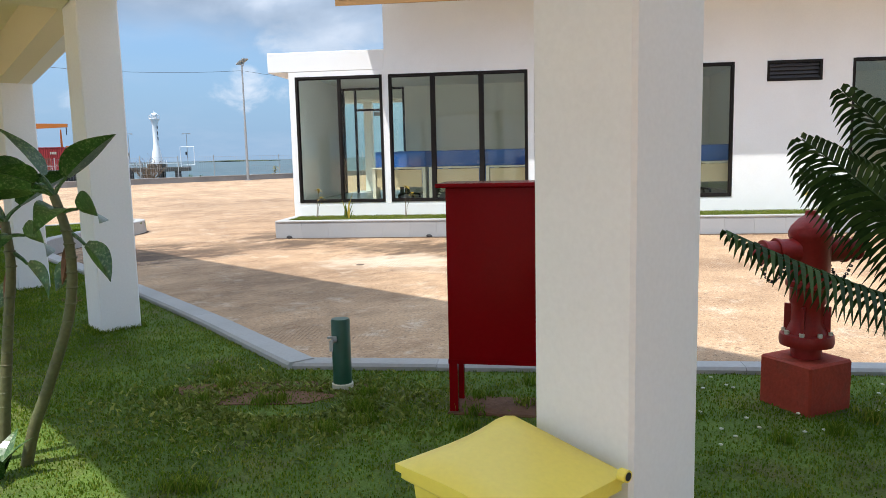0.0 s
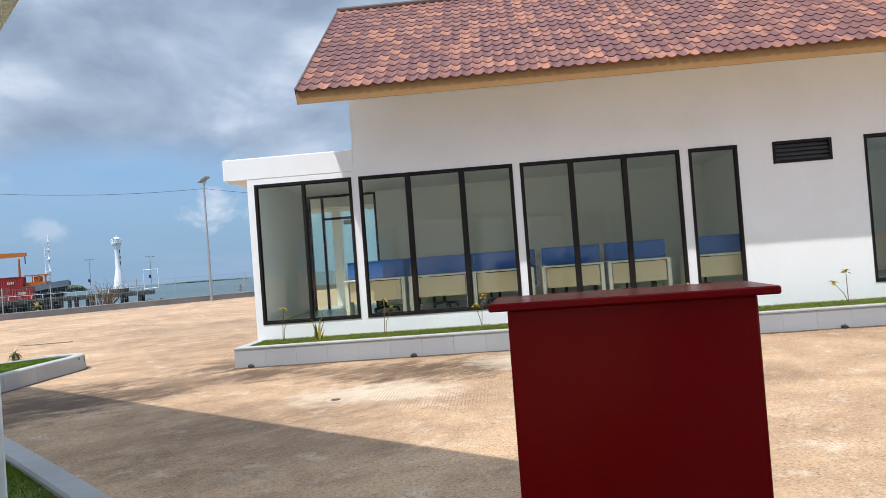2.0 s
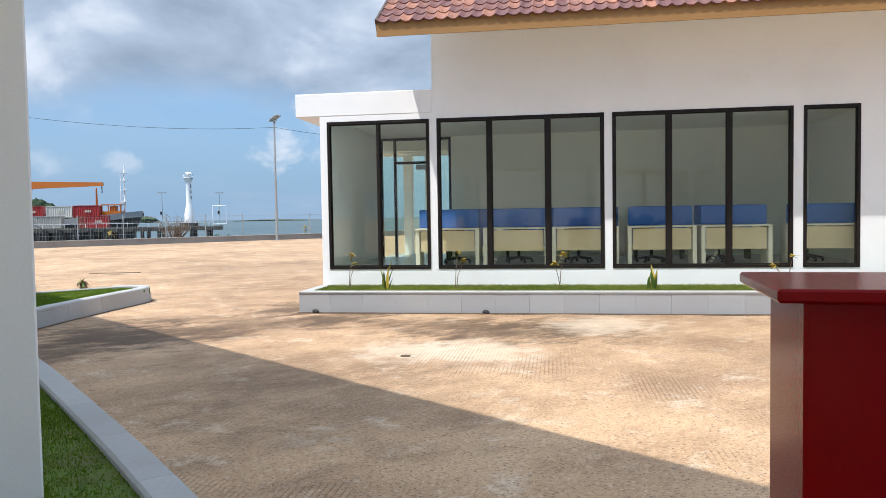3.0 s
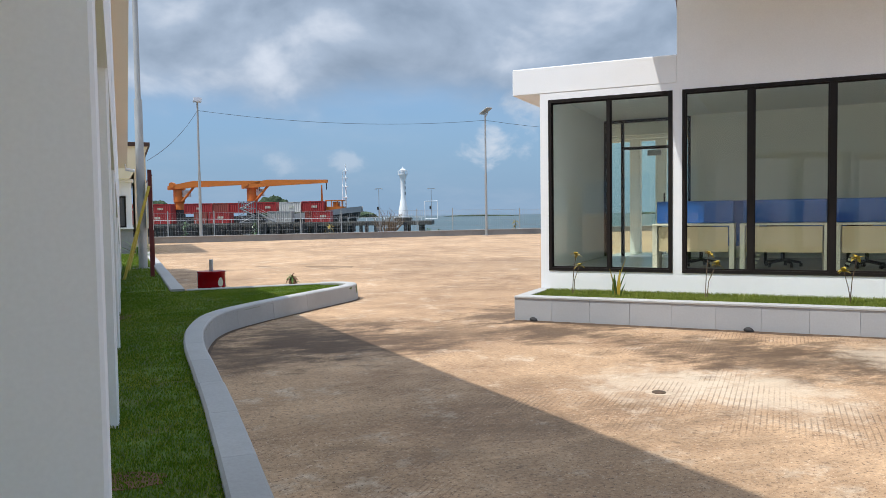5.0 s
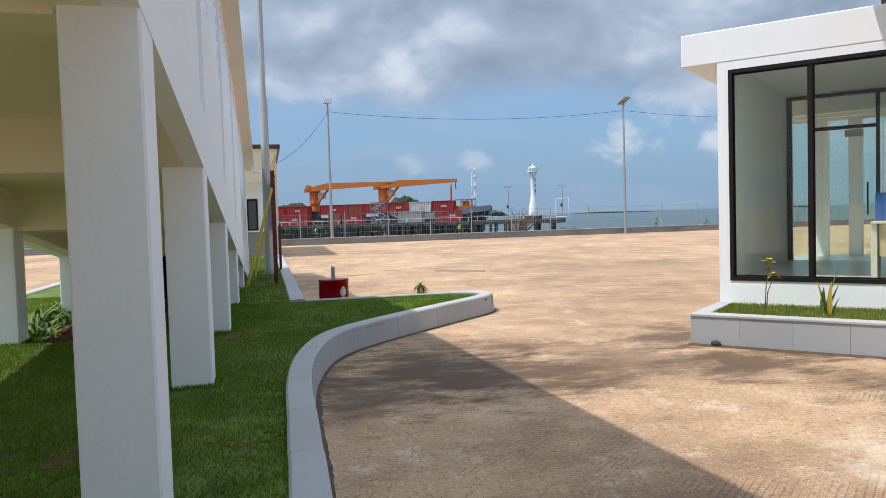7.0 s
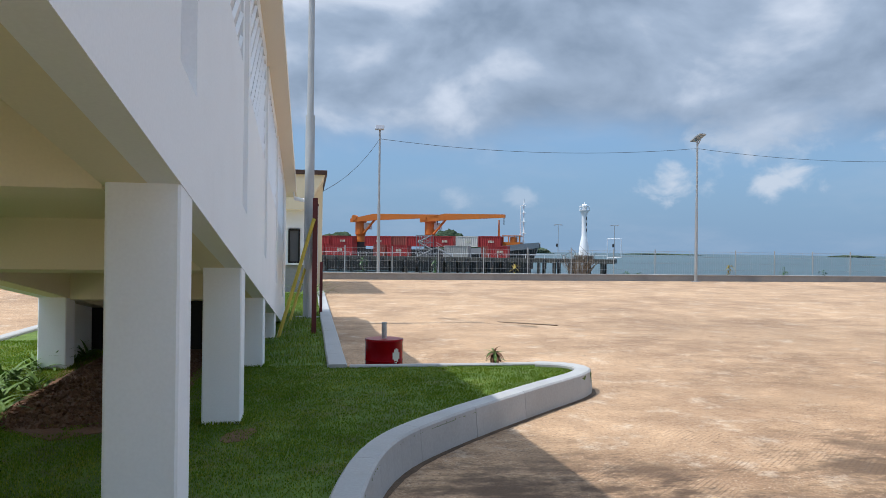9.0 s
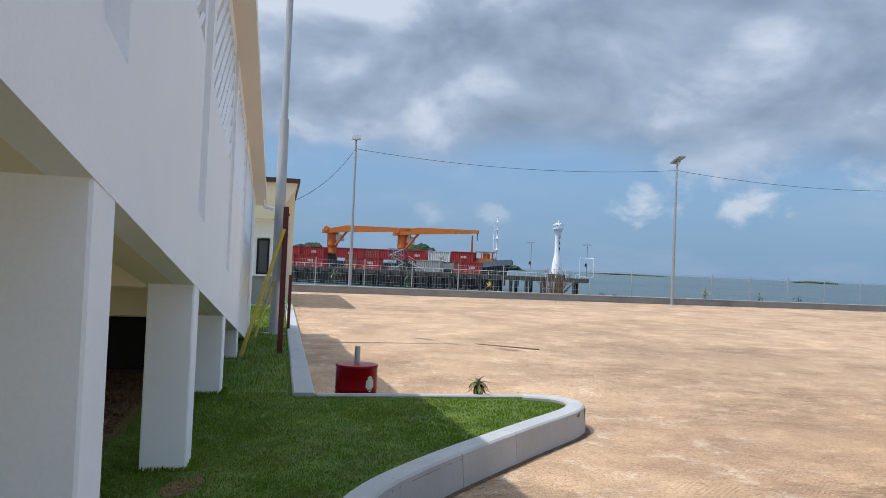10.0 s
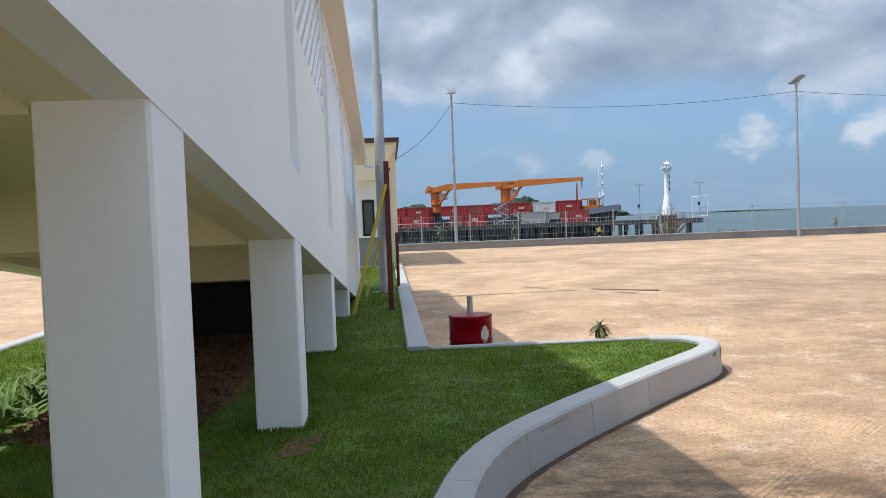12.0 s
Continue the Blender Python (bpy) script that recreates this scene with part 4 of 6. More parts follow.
part("door", B(-0.29, 0.29, 0.13, 0.145, 0.33, 1.22, bevel=0.004), RED, cab)
foot = thing("cabinet_footing", "rough concrete pad sunk in the grass under the cabinet", "footing", pose(-0.33, 3.86, LAWN_Z, 0, 0, -4))
part("pad", B(-0.32, 0.34, -0.15, 0.15, -0.05, 0.014, bevel=0.008), EARTH, foot)

hyd = thing("fire_hydrant", "dark red pillar hydrant bolted to a painted block", "hydrant", pose(1.31, 4.0, LAWN_Z, 0, 0, 14) @ Matrix.Scale(0.94, 4))
blockm = pose(0, 0, 0, 0, 0, 18)
part("block", B(-0.175, 0.175, -0.175, 0.175, -0.02, 0.29, blockm, bevel=0.012), BRICKRED, hyd, "faded red concrete block")
part("foot_pipe", lathe(bmesh.new(), [(0.085, 0.28), (0.085, 0.36)], 24), RUSTRED, hyd, smooth=True)
part("lower_flange", lathe(bmesh.new(), [(0.10, 0.36), (0.145, 0.365), (0.15, 0.39), (0.15, 0.405), (0.145, 0.43), (0.11, 0.435)], 28), RUSTRED, hyd, smooth=True)
for i in range(8):
    a = 2 * math.pi * i / 8
    part("bolt", cyl(bmesh.new(), (0.125 * math.cos(a), 0.125 * math.sin(a), 0.43), (0.125 * math.cos(a), 0.125 * math.sin(a), 0.452), 0.014, seg=6), PETAL, hyd, "white-tipped bolt")
part("stem", lathe(bmesh.new(), [(0.115, 0.435), (0.088, 0.50), (0.088, 0.60), (0.10, 0.62), (0.10, 0.70), (0.125, 0.715), (0.125, 0.745), (0.105, 0.755)], 28), RUSTRED, hyd, smooth=True)
for i in range(4):
    a = 2 * math.pi * (i + 0.5) / 4
    bm = B(0.07, 0.125, -0.008, 0.008, 0.43, 0.60, pose(0, 0, 0, 0, 0, math.degrees(a)))
    part("rib", bm, RUSTRED, hyd)
part("barrel", lathe(bmesh.new(), [(0.105, 0.755), (0.112, 0.80), (0.112, 0.99), (0.118, 1.0), (0.118, 1.03), (0.105, 1.06), (0.07, 1.10), (0.035, 1.125), (0.03, 1.15), (0.0, 1.155)], 32), RUSTRED, hyd, smooth=True)
for sg in (1, -1):
    bm = bmesh.new()
    for x0, x1, r0, r1 in ((0.09, 0.20, 0.074, 0.070), (0.20, 0.215, 0.078, 0.078), (0.215, 0.28, 0.064, 0.060), (0.28, 0.295, 0.070, 0.070), (0.295, 0.325, 0.048, 0.032), (0.325, 0.36, 0.022, 0.020)):
        cyl(bm, (sg * x0, 0, 0.92), (sg * x1, 0, 0.92), r0, r1, 20)
    out = part("outlet", bm, RUSTRED, hyd, smooth=True)
    for i in range(16):
        t = i / 15
        x = sg * (0.12 + 0.18 * t)
        z = 0.86 - 0.16 * math.sin(math.pi * t) * (0.6 + 0.4 * t) + 0.02 * t
        bm = bmesh.new()
        bmesh.ops.create_cone(bm, segments=6, radius1=0.009, radius2=0.009, depth=0.016, matrix=pose(x, 0.02, z, 90 * (i % 2), 30, 0))
        part("chain_link", bm, DARK, out)

wbin = thing("litter_bin", "yellow plastic litter bin with a folded lid", "bin", pose(-0.271, 1.80, LAWN_Z - 0.02, 0, 0, -42) @ Matrix.Diagonal((1.055, 0.91, 0.862, 1)))
bm = bmesh.new()
q = [[bm.verts.new((sx * w, sy * d, z)) for sx, sy in ((-1, -1), (1, -1), (1, 1), (-1, 1))] for w, d, z in ((0.17, 0.15, 0.0), (0.215, 0.195, 0.62))]
bm.faces.new(q[0][::-1]); bm.faces.new(q[1])
for i in range(4):
    bm.faces.new((q[0][i], q[0][(i + 1) % 4], q[1][(i + 1) % 4], q[1][i]))
bmesh.ops.bevel(bm, geom=[e for e in bm.edges], offset=0.02, segments=2, affect="EDGES")
part("body", bm, YELLOW, wbin, smooth=True)
part("rim", B(-0.235, 0.235, -0.215, 0.215, 0.60, 0.645, bevel=0.012), YELLOW, wbin)
# lid: hipped, with one raised corner fold
bm = bmesh.new()
nx, ny = 12, 10
top_v = []
for j in range(ny + 1):
    row = []
    for i in range(nx + 1):
        u, v = i / nx * 2 - 1, j / ny * 2 - 1
        edge = max(abs(u), abs(v))
        z = 0.66 + 0.022 * (1 - edge ** 6)
        u0 = -0.78 + 0.32 * (1 - v)
        fold = max(0.0, 1 - ((u0 - u) / (1 + u0) if u < u0 else (u - u0) / (1 - u0)))
        z += 0.072 * fold * (0.1 + 0.9 * (v + 1) / 2)
        row.append(bm.verts.new((u * 0.237, v * 0.225, z)))
    top_v.append(row)
for j in range(ny):
    for i in range(nx):
        bm.faces.new((top_v[j][i], top_v[j][i + 1], top_v[j + 1][i + 1], top_v[j + 1][i]))
ext = bmesh.ops.extrude_edge_only(bm, edges=[e for e in bm.edges if e.is_boundary])
for v in ext["geom"]:
    if isinstance(v, bmesh.types.BMVert):
        v.co.z = 0.635
part("lid", bm, YELLOW, wbin, "domed yellow flap lid", smooth=True)
part("hinge_tube", cyl(bmesh.new(), (0.238, 0.19, 0.672), (0.262, 0.19, 0.672), 0.02, seg=14), YELLOW, wbin)
part("hinge_hole", cyl(bmesh.new(), (0.2625, 0.19, 0.672), (0.2635, 0.19, 0.672), 0.014, seg=14), DARK, wbin, "dark open hinge end")

bol = thing("standpipe", "short dark green water standpipe with a small tap", "standpipe", pose(-1.358, 4.165, LAWN_Z) @ Matrix.Diagonal((1.06, 1.06, 1.19, 1)))
part("pipe", lathe(bmesh.new(), [(0.055, -0.02), (0.055, 0.365), (0.05, 0.372)], 24), GREEN, bol, smooth=True)
part("collar", lathe(bmesh.new(), [(0.06, -0.02), (0.062, 0.03), (0.056, 0.035)], 24), PETAL, bol, "white-worn foot ring")
tap = part("tap", cyl(bmesh.new(), (-0.02, -0.05, 0.27), (-0.03, -0.11, 0.27), 0.012, seg=10), GALV, bol, "bright metal tap")
part("tap_handle", B(-0.055, -0.005, -0.095, -0.08, 0.285, 0.295), GALV, tap)
part("spout", cyl(bmesh.new(), (-0.03, -0.105, 0.27), (-0.03, -0.115, 0.225), 0.01, seg=8), GALV, tap)
bare = part("bare_patch", slab_from([Vector((0.55 * math.cos(a) * (1 + 0.25 * math.sin(3 * a)), 0.27 * math.sin(a) * (1 + 0.2 * math.cos(2 * a)))) for a in [2 * math.pi * i / 20 for i in range(20)]], -0.02, 0.006), EARTH)
bare.matrix_world = pose(-1.80, 4.05, LAWN_Z, 0, 0, 5)
tagged(bare, "patch of bare reddish earth in the grass", "soil", kind="structure")

# drum on the yard behind the lawn tip
drum = thing("red_drum", "red painted cut drum filled with concrete round a pipe", "drum", Matrix.Translation(loc(3.55, 19.25, 0)))
part("shell", lathe(bmesh.new(), [(0.265, 0.0), (0.27, 0.02), (0.262, 0.04), (0.262, 0.27), (0.27, 0.285), (0.262, 0.30), (0.262, 0.54), (0.272, 0.555), (0.265, 0.57)], 36), RED, drum, smooth=True)
part("fill", cyl(bmesh.new(), (0, 0, 0.5), (0, 0, 0.575), 0.25, seg=32), RUSTRED, drum, "dull pink concrete fill")
part("stub", cyl(bmesh.new(), (0.0, 0, 0.5), (0.0, 0, 0.80), 0.036, seg=14), GALV, drum, "grey pipe stub")
bm = bmesh.new()
for k in range(5):
    a0 = math.radians(-18 + 5 * k)
    h = 0.08 * math.sin(math.pi * (k + 0.5) / 5) + 0.02
    box(bm, 0.262, 0.266, -0.013, 0.013, 0.36 - h, 0.36 + h, pose(0, 0, 0, 0, 0, math.degrees(a0)))
part("paint_mark", bm, PETAL, drum, "white painted mark")


def leaf_mesh(bm, m, length, width, droop, seg=7, fold=0.25):
    """One broad leaf, from its foot along local y, arching down."""
    prev = None
    for i in range(seg + 1):
        t = i / seg
        w = width * math.sin(math.pi * (0.06 + 0.94 * t) ** 0.75) * 0.5 + 0.002
        y, z = length * t * (1 - 0.25 * droop * t), -droop * length * t * t * 0.7
        row = [bm.verts.new(m @ Vector(p)) for p in ((-w, y, z + fold * w), (0, y, z), (w, y, z + fold * w))]
        if prev:
            bm.faces.new((prev[0], prev[1], row[1], row[0])); bm.faces.new((prev[1], prev[2], row[2], row[1]))
        prev = row
    return bm


def tube(bm, pts, r0, r1, seg=8):
    """A tapering, bent stem."""
    prev = None
    n = len(pts) - 1
    for i, p in enumerate(pts):
        p = Vector(p)
        d = (Vector(pts[min(i + 1, n)]) - Vector(pts[max(i - 1, 0)])).normalized()
        x = d.orthogonal().normalized() if abs(d.z) < 0.5 else Vector((1, 0, 0)).cross(d).normalized()
        y = d.cross(x)
        r = r0 + (r1 - r0) * i / n
        ring = [bm.verts.new(p + (x * math.cos(2 * math.pi * k / seg) + y * math.sin(2 * math.pi * k / seg)) * r) for k in range(seg)]
        if prev:
            for k in range(seg):
                bm.faces.new((prev[k], prev[(k + 1) % seg], ring[(k + 1) % seg], ring[k]))
        prev = ring
    return bm


def dumb_cane(x, y, path, seed):
    rnd = random.Random(seed)
    p = thing("dumb_cane", "tall dumb cane with ringed stalk and speckled leaves", "plant", pose(x, y, LAWN_Z), "dumb canes")
    pts = spline([Vector(v) for v in path], 0.06)
    part("stalk", tube(bmesh.new(), [tuple(v) for v in pts], 0.028, 0.020, 12), STALK, p, smooth=True)
    for f in range(14):
        q = pts[int(len(pts) * (0.15 + 0.8 * f / 14))]
        part("ring", lathe(bmesh.new(), [(0.024, -0.004), (0.0275, 0.0), (0.024, 0.004)], 12, tuple(q)), STALK, p)
    n_ = len(pts) - 1
    for back, az, tilt, turn, ln, droop in ((0, 105, 64, 0, 0.30, 0.15), (0, 70, 36, 35, 0.34, 0.4), (0, -62, 50, -35, 0.32, 0.25), (1, -98, 4, -55, 0.30, 0.6), (2, -78, -42, -60, 0.23, 0.4), (0, 108, 14, 50, 0.33, 0.7), (0, 150, 34, 20, 0.28, 0.5), (1, -150, 12, -20, 0.22, 0.8), (3, 60, -55, 45, 0.15, 0.5)):
        base = pts[n_ - back]
        m = Matrix.Translation(base) @ pose(0, 0, 0, 0, 0, az + rnd.uniform(-9, 9)) @ pose(0, 0, 0, tilt + rnd.uniform(-6, 6), 0, 0) @ pose(0, 0, 0, 0, turn, 0)
        bm = bmesh.new()
        tube(bm, [tuple(m @ Vector((0, t * 0.10, 0.03 * t * (1 - t)))) for t in (0, 0.33, 0.66, 1)], 0.011, 0.007, 6)
        leaf_mesh(bm, m @ pose(0, 0.10, 0, -8), ln, ln * rnd.uniform(0.48, 0.58), droop, 9, 0.4)
        part("leaf", bm, LEAF, p, smooth=True)
    dry = leaf_mesh(bmesh.new(), Matrix.Translation(pts[n_ - 3]) @ pose(0, 0, 0, 0, 0, 75) @ pose(0, 0, 0, -72, 0, 0) @ pose(0, 0, 0, 0, 50, 0), 0.2, 0.045, 0.2, 6, 0.8)
    part("dry_leaf", dry, EARTH, p, "withered brown hanging leaf")
    return p


dumb_cane(-2.605, 2.95, [(0, 0, -0.02), (0.06, 0, 0.18), (0.15, 0, 0.38), (0.28, 0, 0.70), (0.322, 0, 0.93), (0.312, 0, 1.12), (0.265, 0, 1.28)], 3)
dumb_cane(-2.75, 3.0, [(0, 0, -0.02), (0.02, 0.0, 0.2), (0.05, 0, 0.42), (0.095, 0, 0.72), (0.13, 0, 0.95), (0.12, 0.0, 1.16)], 8)
sh = thing("young_shoot", "young pale green shoot at the foot of the canes", "plant", pose(-2.62, 2.78, LAWN_Z))
for i in range(4):
    bm = leaf_mesh(bmesh.new(), pose(0, 0, 0, 0, 0, i * 97) @ pose(0, 0, 0, 70, 0, 0), 0.26, 0.09, 0.5)
    part("leaf", bm, LEAF, sh)


def frond(root, m, length, droop, rnd, pairs=32, leaf=0.29, hang=0.55, ahead=0.38):
    """A feather leaf: an arched rib with two rows of narrow leaflets."""
    def at(t):
        return Vector((0, length * t * (1 - 0.12 * t), length * (0.10 * t - droop * t * t)))
    rib = part("rib", tube(bmesh.new(), [tuple(m @ at(i / 14)) for i in range(15)], 0.012, 0.003, 5), FROND, root)
    bm = bmesh.new()
    for i in range(pairs):
        t = 0.16 + 0.84 * i / (pairs - 1)
        p, d = at(t), (at(min(1, t + 0.02)) - at(t - 0.02)).normalized()
        ln = leaf * math.sin(math.pi * min(1, 0.18 + 0.80 * t)) ** 0.7 + 0.03
        for sg in (1, -1):
            out = Vector((sg * 0.80, ahead, 0.34)).normalized()
            prev = None
            for k in range(7):
                f = k / 6
                c = p + out * ln * f * (1 - 0.18 * f)
                sag = Vector((0, 0, -hang * ln * f * f + rnd.uniform(-0.006, 0.006)))
                w = d * (0.0125 * (1 - f ** 3) + 0.0012)
                row = [bm.verts.new(m @ (c - w) + sag), bm.verts.new(m @ (c + w) + sag)]
                if prev:
                    bm.faces.new((prev[0], prev[1], row[1], row[0]))
                prev = row
    part("leaf_blade", bm, FROND, rib)


cyc = thing("cycad", "cycad palm with long arching dark green fronds", "palm", pose(1.92, 3.15, LAWN_Z))
rnd = random.Random(5)
part("trunk", lathe(bmesh.new(), [(0.16, -0.02), (0.18, 0.15), (0.17, 0.40), (0.12, 0.55), (0.04, 0.62)], 14), TWIG, cyc, smooth=True)
for i, (az, el, ln, dr) in enumerate(((88, 45, 1.5, 0.20), (75, 61, 1.5, 0.30), (101, 11, 1.62, -0.05), (58, 44, 1.3, 0.25), (20, 45, 1.5, 0.35), (-10, 50, 1.4, 0.35), (-45, 40, 1.5, 0.35), (-80, 45, 1.5, 0.3), (-120, 40, 1.5, 0.3), (-160, 45, 1.5, 0.3), (0, 70, 1.2, 0.4))):
    frond(cyc, pose(0, 0, 0.58, 0, 0, az) @ pose(0, 0, 0, el, 0, 0) @ pose(0, 0, 0, 0, 55 if i in (0, 1, 3) else 0, 0), ln, dr, rnd, pairs=34, leaf=0.20 if i == 2 else 0.34, hang=1.05 if i == 2 else 0.6, ahead=0.38 if i == 2 else 0.6)


def croton(x, y, h, seed, z=0.345):
    r = random.Random(seed)
    p = thing("croton", "thin young croton with yellow leaf tufts", "plant", pose(x, y, z), "crotons along the planter")
    for k in range(2):
        a = r.uniform(0, 6.28)
        sp = 0.08 if k == 0 else 0.26
        hh = h * (1 if k == 0 else r.uniform(0.6, 0.8))
        tip = Vector((sp * math.cos(a), sp * math.sin(a) * 0.4, hh))
        part("stem", tube(bmesh.new(), [(0.02 * k, 0, -0.02), (tip.x * 0.3, tip.y * 0.3, hh * 0.5), tuple(tip)], 0.008, 0.005, 6), TWIG, p)
        for i in range(9):
            m = Matrix.Translation(tip - Vector((0, 0, 0.01 * (i % 3)))) @ pose(0, 0, 0, 0, 0, i * 137 + r.uniform(-20, 20)) @ pose(0, 0, 0, r.uniform(-10, 60), 0, 0)
            part("leaf", leaf_mesh(bmesh.new(), m, r.uniform(0.08, 0.125), 0.055, 0.6, 4), CROTON, p)
    return p


for i, (x, h) in enumerate(((-4.78, 0.62), (-2.83, 0.66), (-1.0, 0.62), (2.75, 0.55), (5.62, 0.6), (7.35, 0.62))):
    croton(x, 15.52, h, 20 + i)


def snake_plant(x, y, h, seed):
    r = random.Random(seed)
    p = thing("snake_plant", "upright snake plant with pointed green leaves", "plant", pose(x, y, 0.345), "snake plants in the planter")
    for i in range(8):
        ln = h * r.uniform(0.35, 1.0) if i else h
        m = pose(r.uniform(-0.06, 0.06), r.uniform(-0.04, 0.04), -0.02, 0, 0, r.uniform(0, 360)) @ pose(0, 0, 0, r.uniform(72, 90), 0, 0)
        part("leaf", leaf_mesh(bmesh.new(), m, ln, 0.06, 0.05, 6, 0.6), STRAP if i % 3 else CROTON, p)


snake_plant(-4.08, 15.5, 0.66, 1)
snake_plant(0.55, 15.45, 0.48, 2)
for x in (-5.18, -2.22, 5.2):
    r = random.Random(int(x * 10))
    bm = bmesh.new()
    bmesh.ops.create_icosphere(bm, subdivisions=2, radius=0.05)
    for v in bm.verts:
        v.co = Vector((v.co.x * 1.3, v.co.y * 0.8, v.co.z * 0.8)) * (1 + 0.35 * noise.noise(v.co * 22))
    ob = part("drain_plug", bm, DARK, smooth=True)
    ob.location = (x, 14.80, 0.03)
    tagged(ob, "dark lump stuffed at the planter drain", "drain plug", "planter drains")

mh = thing("drain_cover", "small dark round drain cover in a pale patch", "drain cover", pose(-2.81, 11.0, 0.0))
part("patch", slab_from([Vector((0.13 * math.cos(a) * (1 + 0.1 * math.sin(3 * a + 1)), 0.10 * math.sin(a) * (1 + 0.1 * math.cos(2 * a)))) for a in [2 * math.pi * i / 18 for i in range(18)]], -0.02, 0.004), MORTAR, mh, "pale mortar patch")
part("cover", cyl(bmesh.new(), (0, 0, -0.01), (0, 0, 0.010), 0.062, seg=20), GRIME, mh)
pk = thing("loose_plank", "dark weathered plank lying on the yard", "plank", pose(-14.2, 23.0, yard_z(26), 0, 0, 12))
part("plank", B(-0.75, 0.75, -0.05, 0.05, 0.0, 0.016, bevel=0.003), TWIG, pk)

# bush by the lawn tip
bush = thing("stump_plant", "small stump sprouting narrow leaves on the lawn", "plant", Matrix.Translation((-10.68, 16.38, LAWN_Z)) @ Matrix.Scale(1.3, 4))
part("stump", lathe(bmesh.new(), [(0.045, -0.02), (0.05, 0.04), (0.045, 0.09), (0.03, 0.11)], 9), EARTH, bush)
rnd = random.Random(9)
for i in range(34):
    m = pose(0, 0, rnd.uniform(0.02, 0.14), 0, 0, i * 137.5) @ pose(0, 0, 0, rnd.uniform(-5, 70), 0, 0)
    part("leaf", leaf_mesh(bmesh.new(), m, rnd.uniform(0.09, 0.18), 0.036, 0.8, 4), EARTH if i % 3 else STRAP, bush)


def lily_clump(nn, s, size, seed, name="lily_clump", label="clump of strap-leaved lilies beside the ramp"):
    r = random.Random(seed)
    p = thing(name, label, "plant", Matrix.Translation(loc(nn, s, LAWN_Z)), "lily clumps")
    for i in range(26):
        m = pose(r.uniform(-0.2, 0.2) * size, r.uniform(-0.2, 0.2) * size, -0.01, 0, 0, r.uniform(0, 360)) @ pose(0, 0, 0, r.uniform(35, 80), 0, 0)
        part("leaf", leaf_mesh(bmesh.new(), m, r.uniform(0.35, 0.6) * size, 0.04, r.uniform(0.5, 1.2), 5), STRAP, p)


for i, (nn, s) in enumerate(((-0.45, 16.4), (-0.62, 16.95), (-0.5, 17.6), (-0.78, 19.0), (-0.7, 20.1), (-0.9, 18.2), (-0.75, 21.2))):
    lily_clump(nn, s, 0.8, 40 + i)
lily_clump(2.55, 33.0, 2.2, 60, "pandan_palm", "spreading palm-like plant at the end of the lawn strip")

# posts and poles along the ramp
tp = thing("light_mast", "tall stepped galvanised light mast by the ramp", "light mast", Matrix.Translation(loc(2.48, 26.1, LAWN_Z)))
bm = bmesh.new()
cyl(bm, (0, 0, 0), (0, 0, 4.6), 0.115, 0.105, 16); cyl(bm, (0, 0, 4.6), (0, 0, 8.2), 0.075, 0.07, 16)
part("mast", bm, GALV, tp, smooth=True)
part("base_plate", B(-0.2, 0.2, -0.2, 0.2, 0, 0.02), GALV, tp)
for sg in (1, -1):
    part("arm", tube(bmesh.new(), [(0, 0, 7.75), (0.25 * sg, 0, 8.1), (0.8 * sg, 0, 8.35), (1.3 * sg, 0, 8.45)], 0.04, 0.03, 8), GALV, tp)
    part("lamp_head", B(1.2 * sg - 0.25, 1.2 * sg + 0.25, -0.1, 0.1, 8.42, 8.5, bevel=0.02), GALV, tp)
for nn, s, h, w in ((2.60, 22.8, 2.5, 0.045), (2.78, 26.9, 1.25, 0.035)):
    rp = thing("red_post", "dark red painted steel sign post in the lawn", "post", Matrix.Translation(loc(nn, s, LAWN_Z)), "red posts by the ramp")
    rp.rotation_euler = (0, 0, radians(TURN))
    part("post", B(-w, w, -w, w, -0.02, h, bevel=0.004), DARKRED, rp)
sgn = thing("sign_board", "plain board seen edge-on behind the red posts", "sign", RAMP)
part("board", B(2.63, 2.66, 22.86, 26.85, 1.35, 2.6), PLASTER, sgn)
part("edge_strip", B(2.625, 2.665, 22.86, 26.85, 2.6, 2.64), DARKRED, sgn)
st = thing("prop_strut", "yellow painted timber prop leaning on the post", "strut", RAMP, "props by the ramp")
part("strut", cyl(bmesh.new(), (1.98, 22.2, LAWN_Z - 0.02), (2.58, 22.72, 2.36), 0.035, seg=6), YSTRUT, st)
st = thing("prop_strut", "thin yellow and grey prop leaning behind the mast", "strut", RAMP, "props by the ramp")
part("strut", cyl(bmesh.new(), (2.1, 25.2, LAWN_Z - 0.02), (2.5, 26.3, 1.7), 0.03, seg=6), YSTRUT, st)

# ---------- house at the end of the ramp ----------
hs = thing("end_building", "white building with a cream upper band and brown eave", "building", RAMP)
part("base_wall", B(-5, 2.36, 36.4, 44, yard_z(38) - 0.3, 1.25), GREYWALL, hs, "grey base")
bm = bmesh.new()
box(bm, -5, 1.72, 36.4, 44, 1.25, 3.1); box(bm, 2.14, 2.36, 36.4, 44, 1.25, 3.1); box(bm, 1.72, 2.14, 36.4, 44, 2.55, 3.1); box(bm, 1.72, 2.14, 36.6, 44, 1.25, 2.55)
part("wall", bm, WHITE, hs)
bm = bmesh.new()
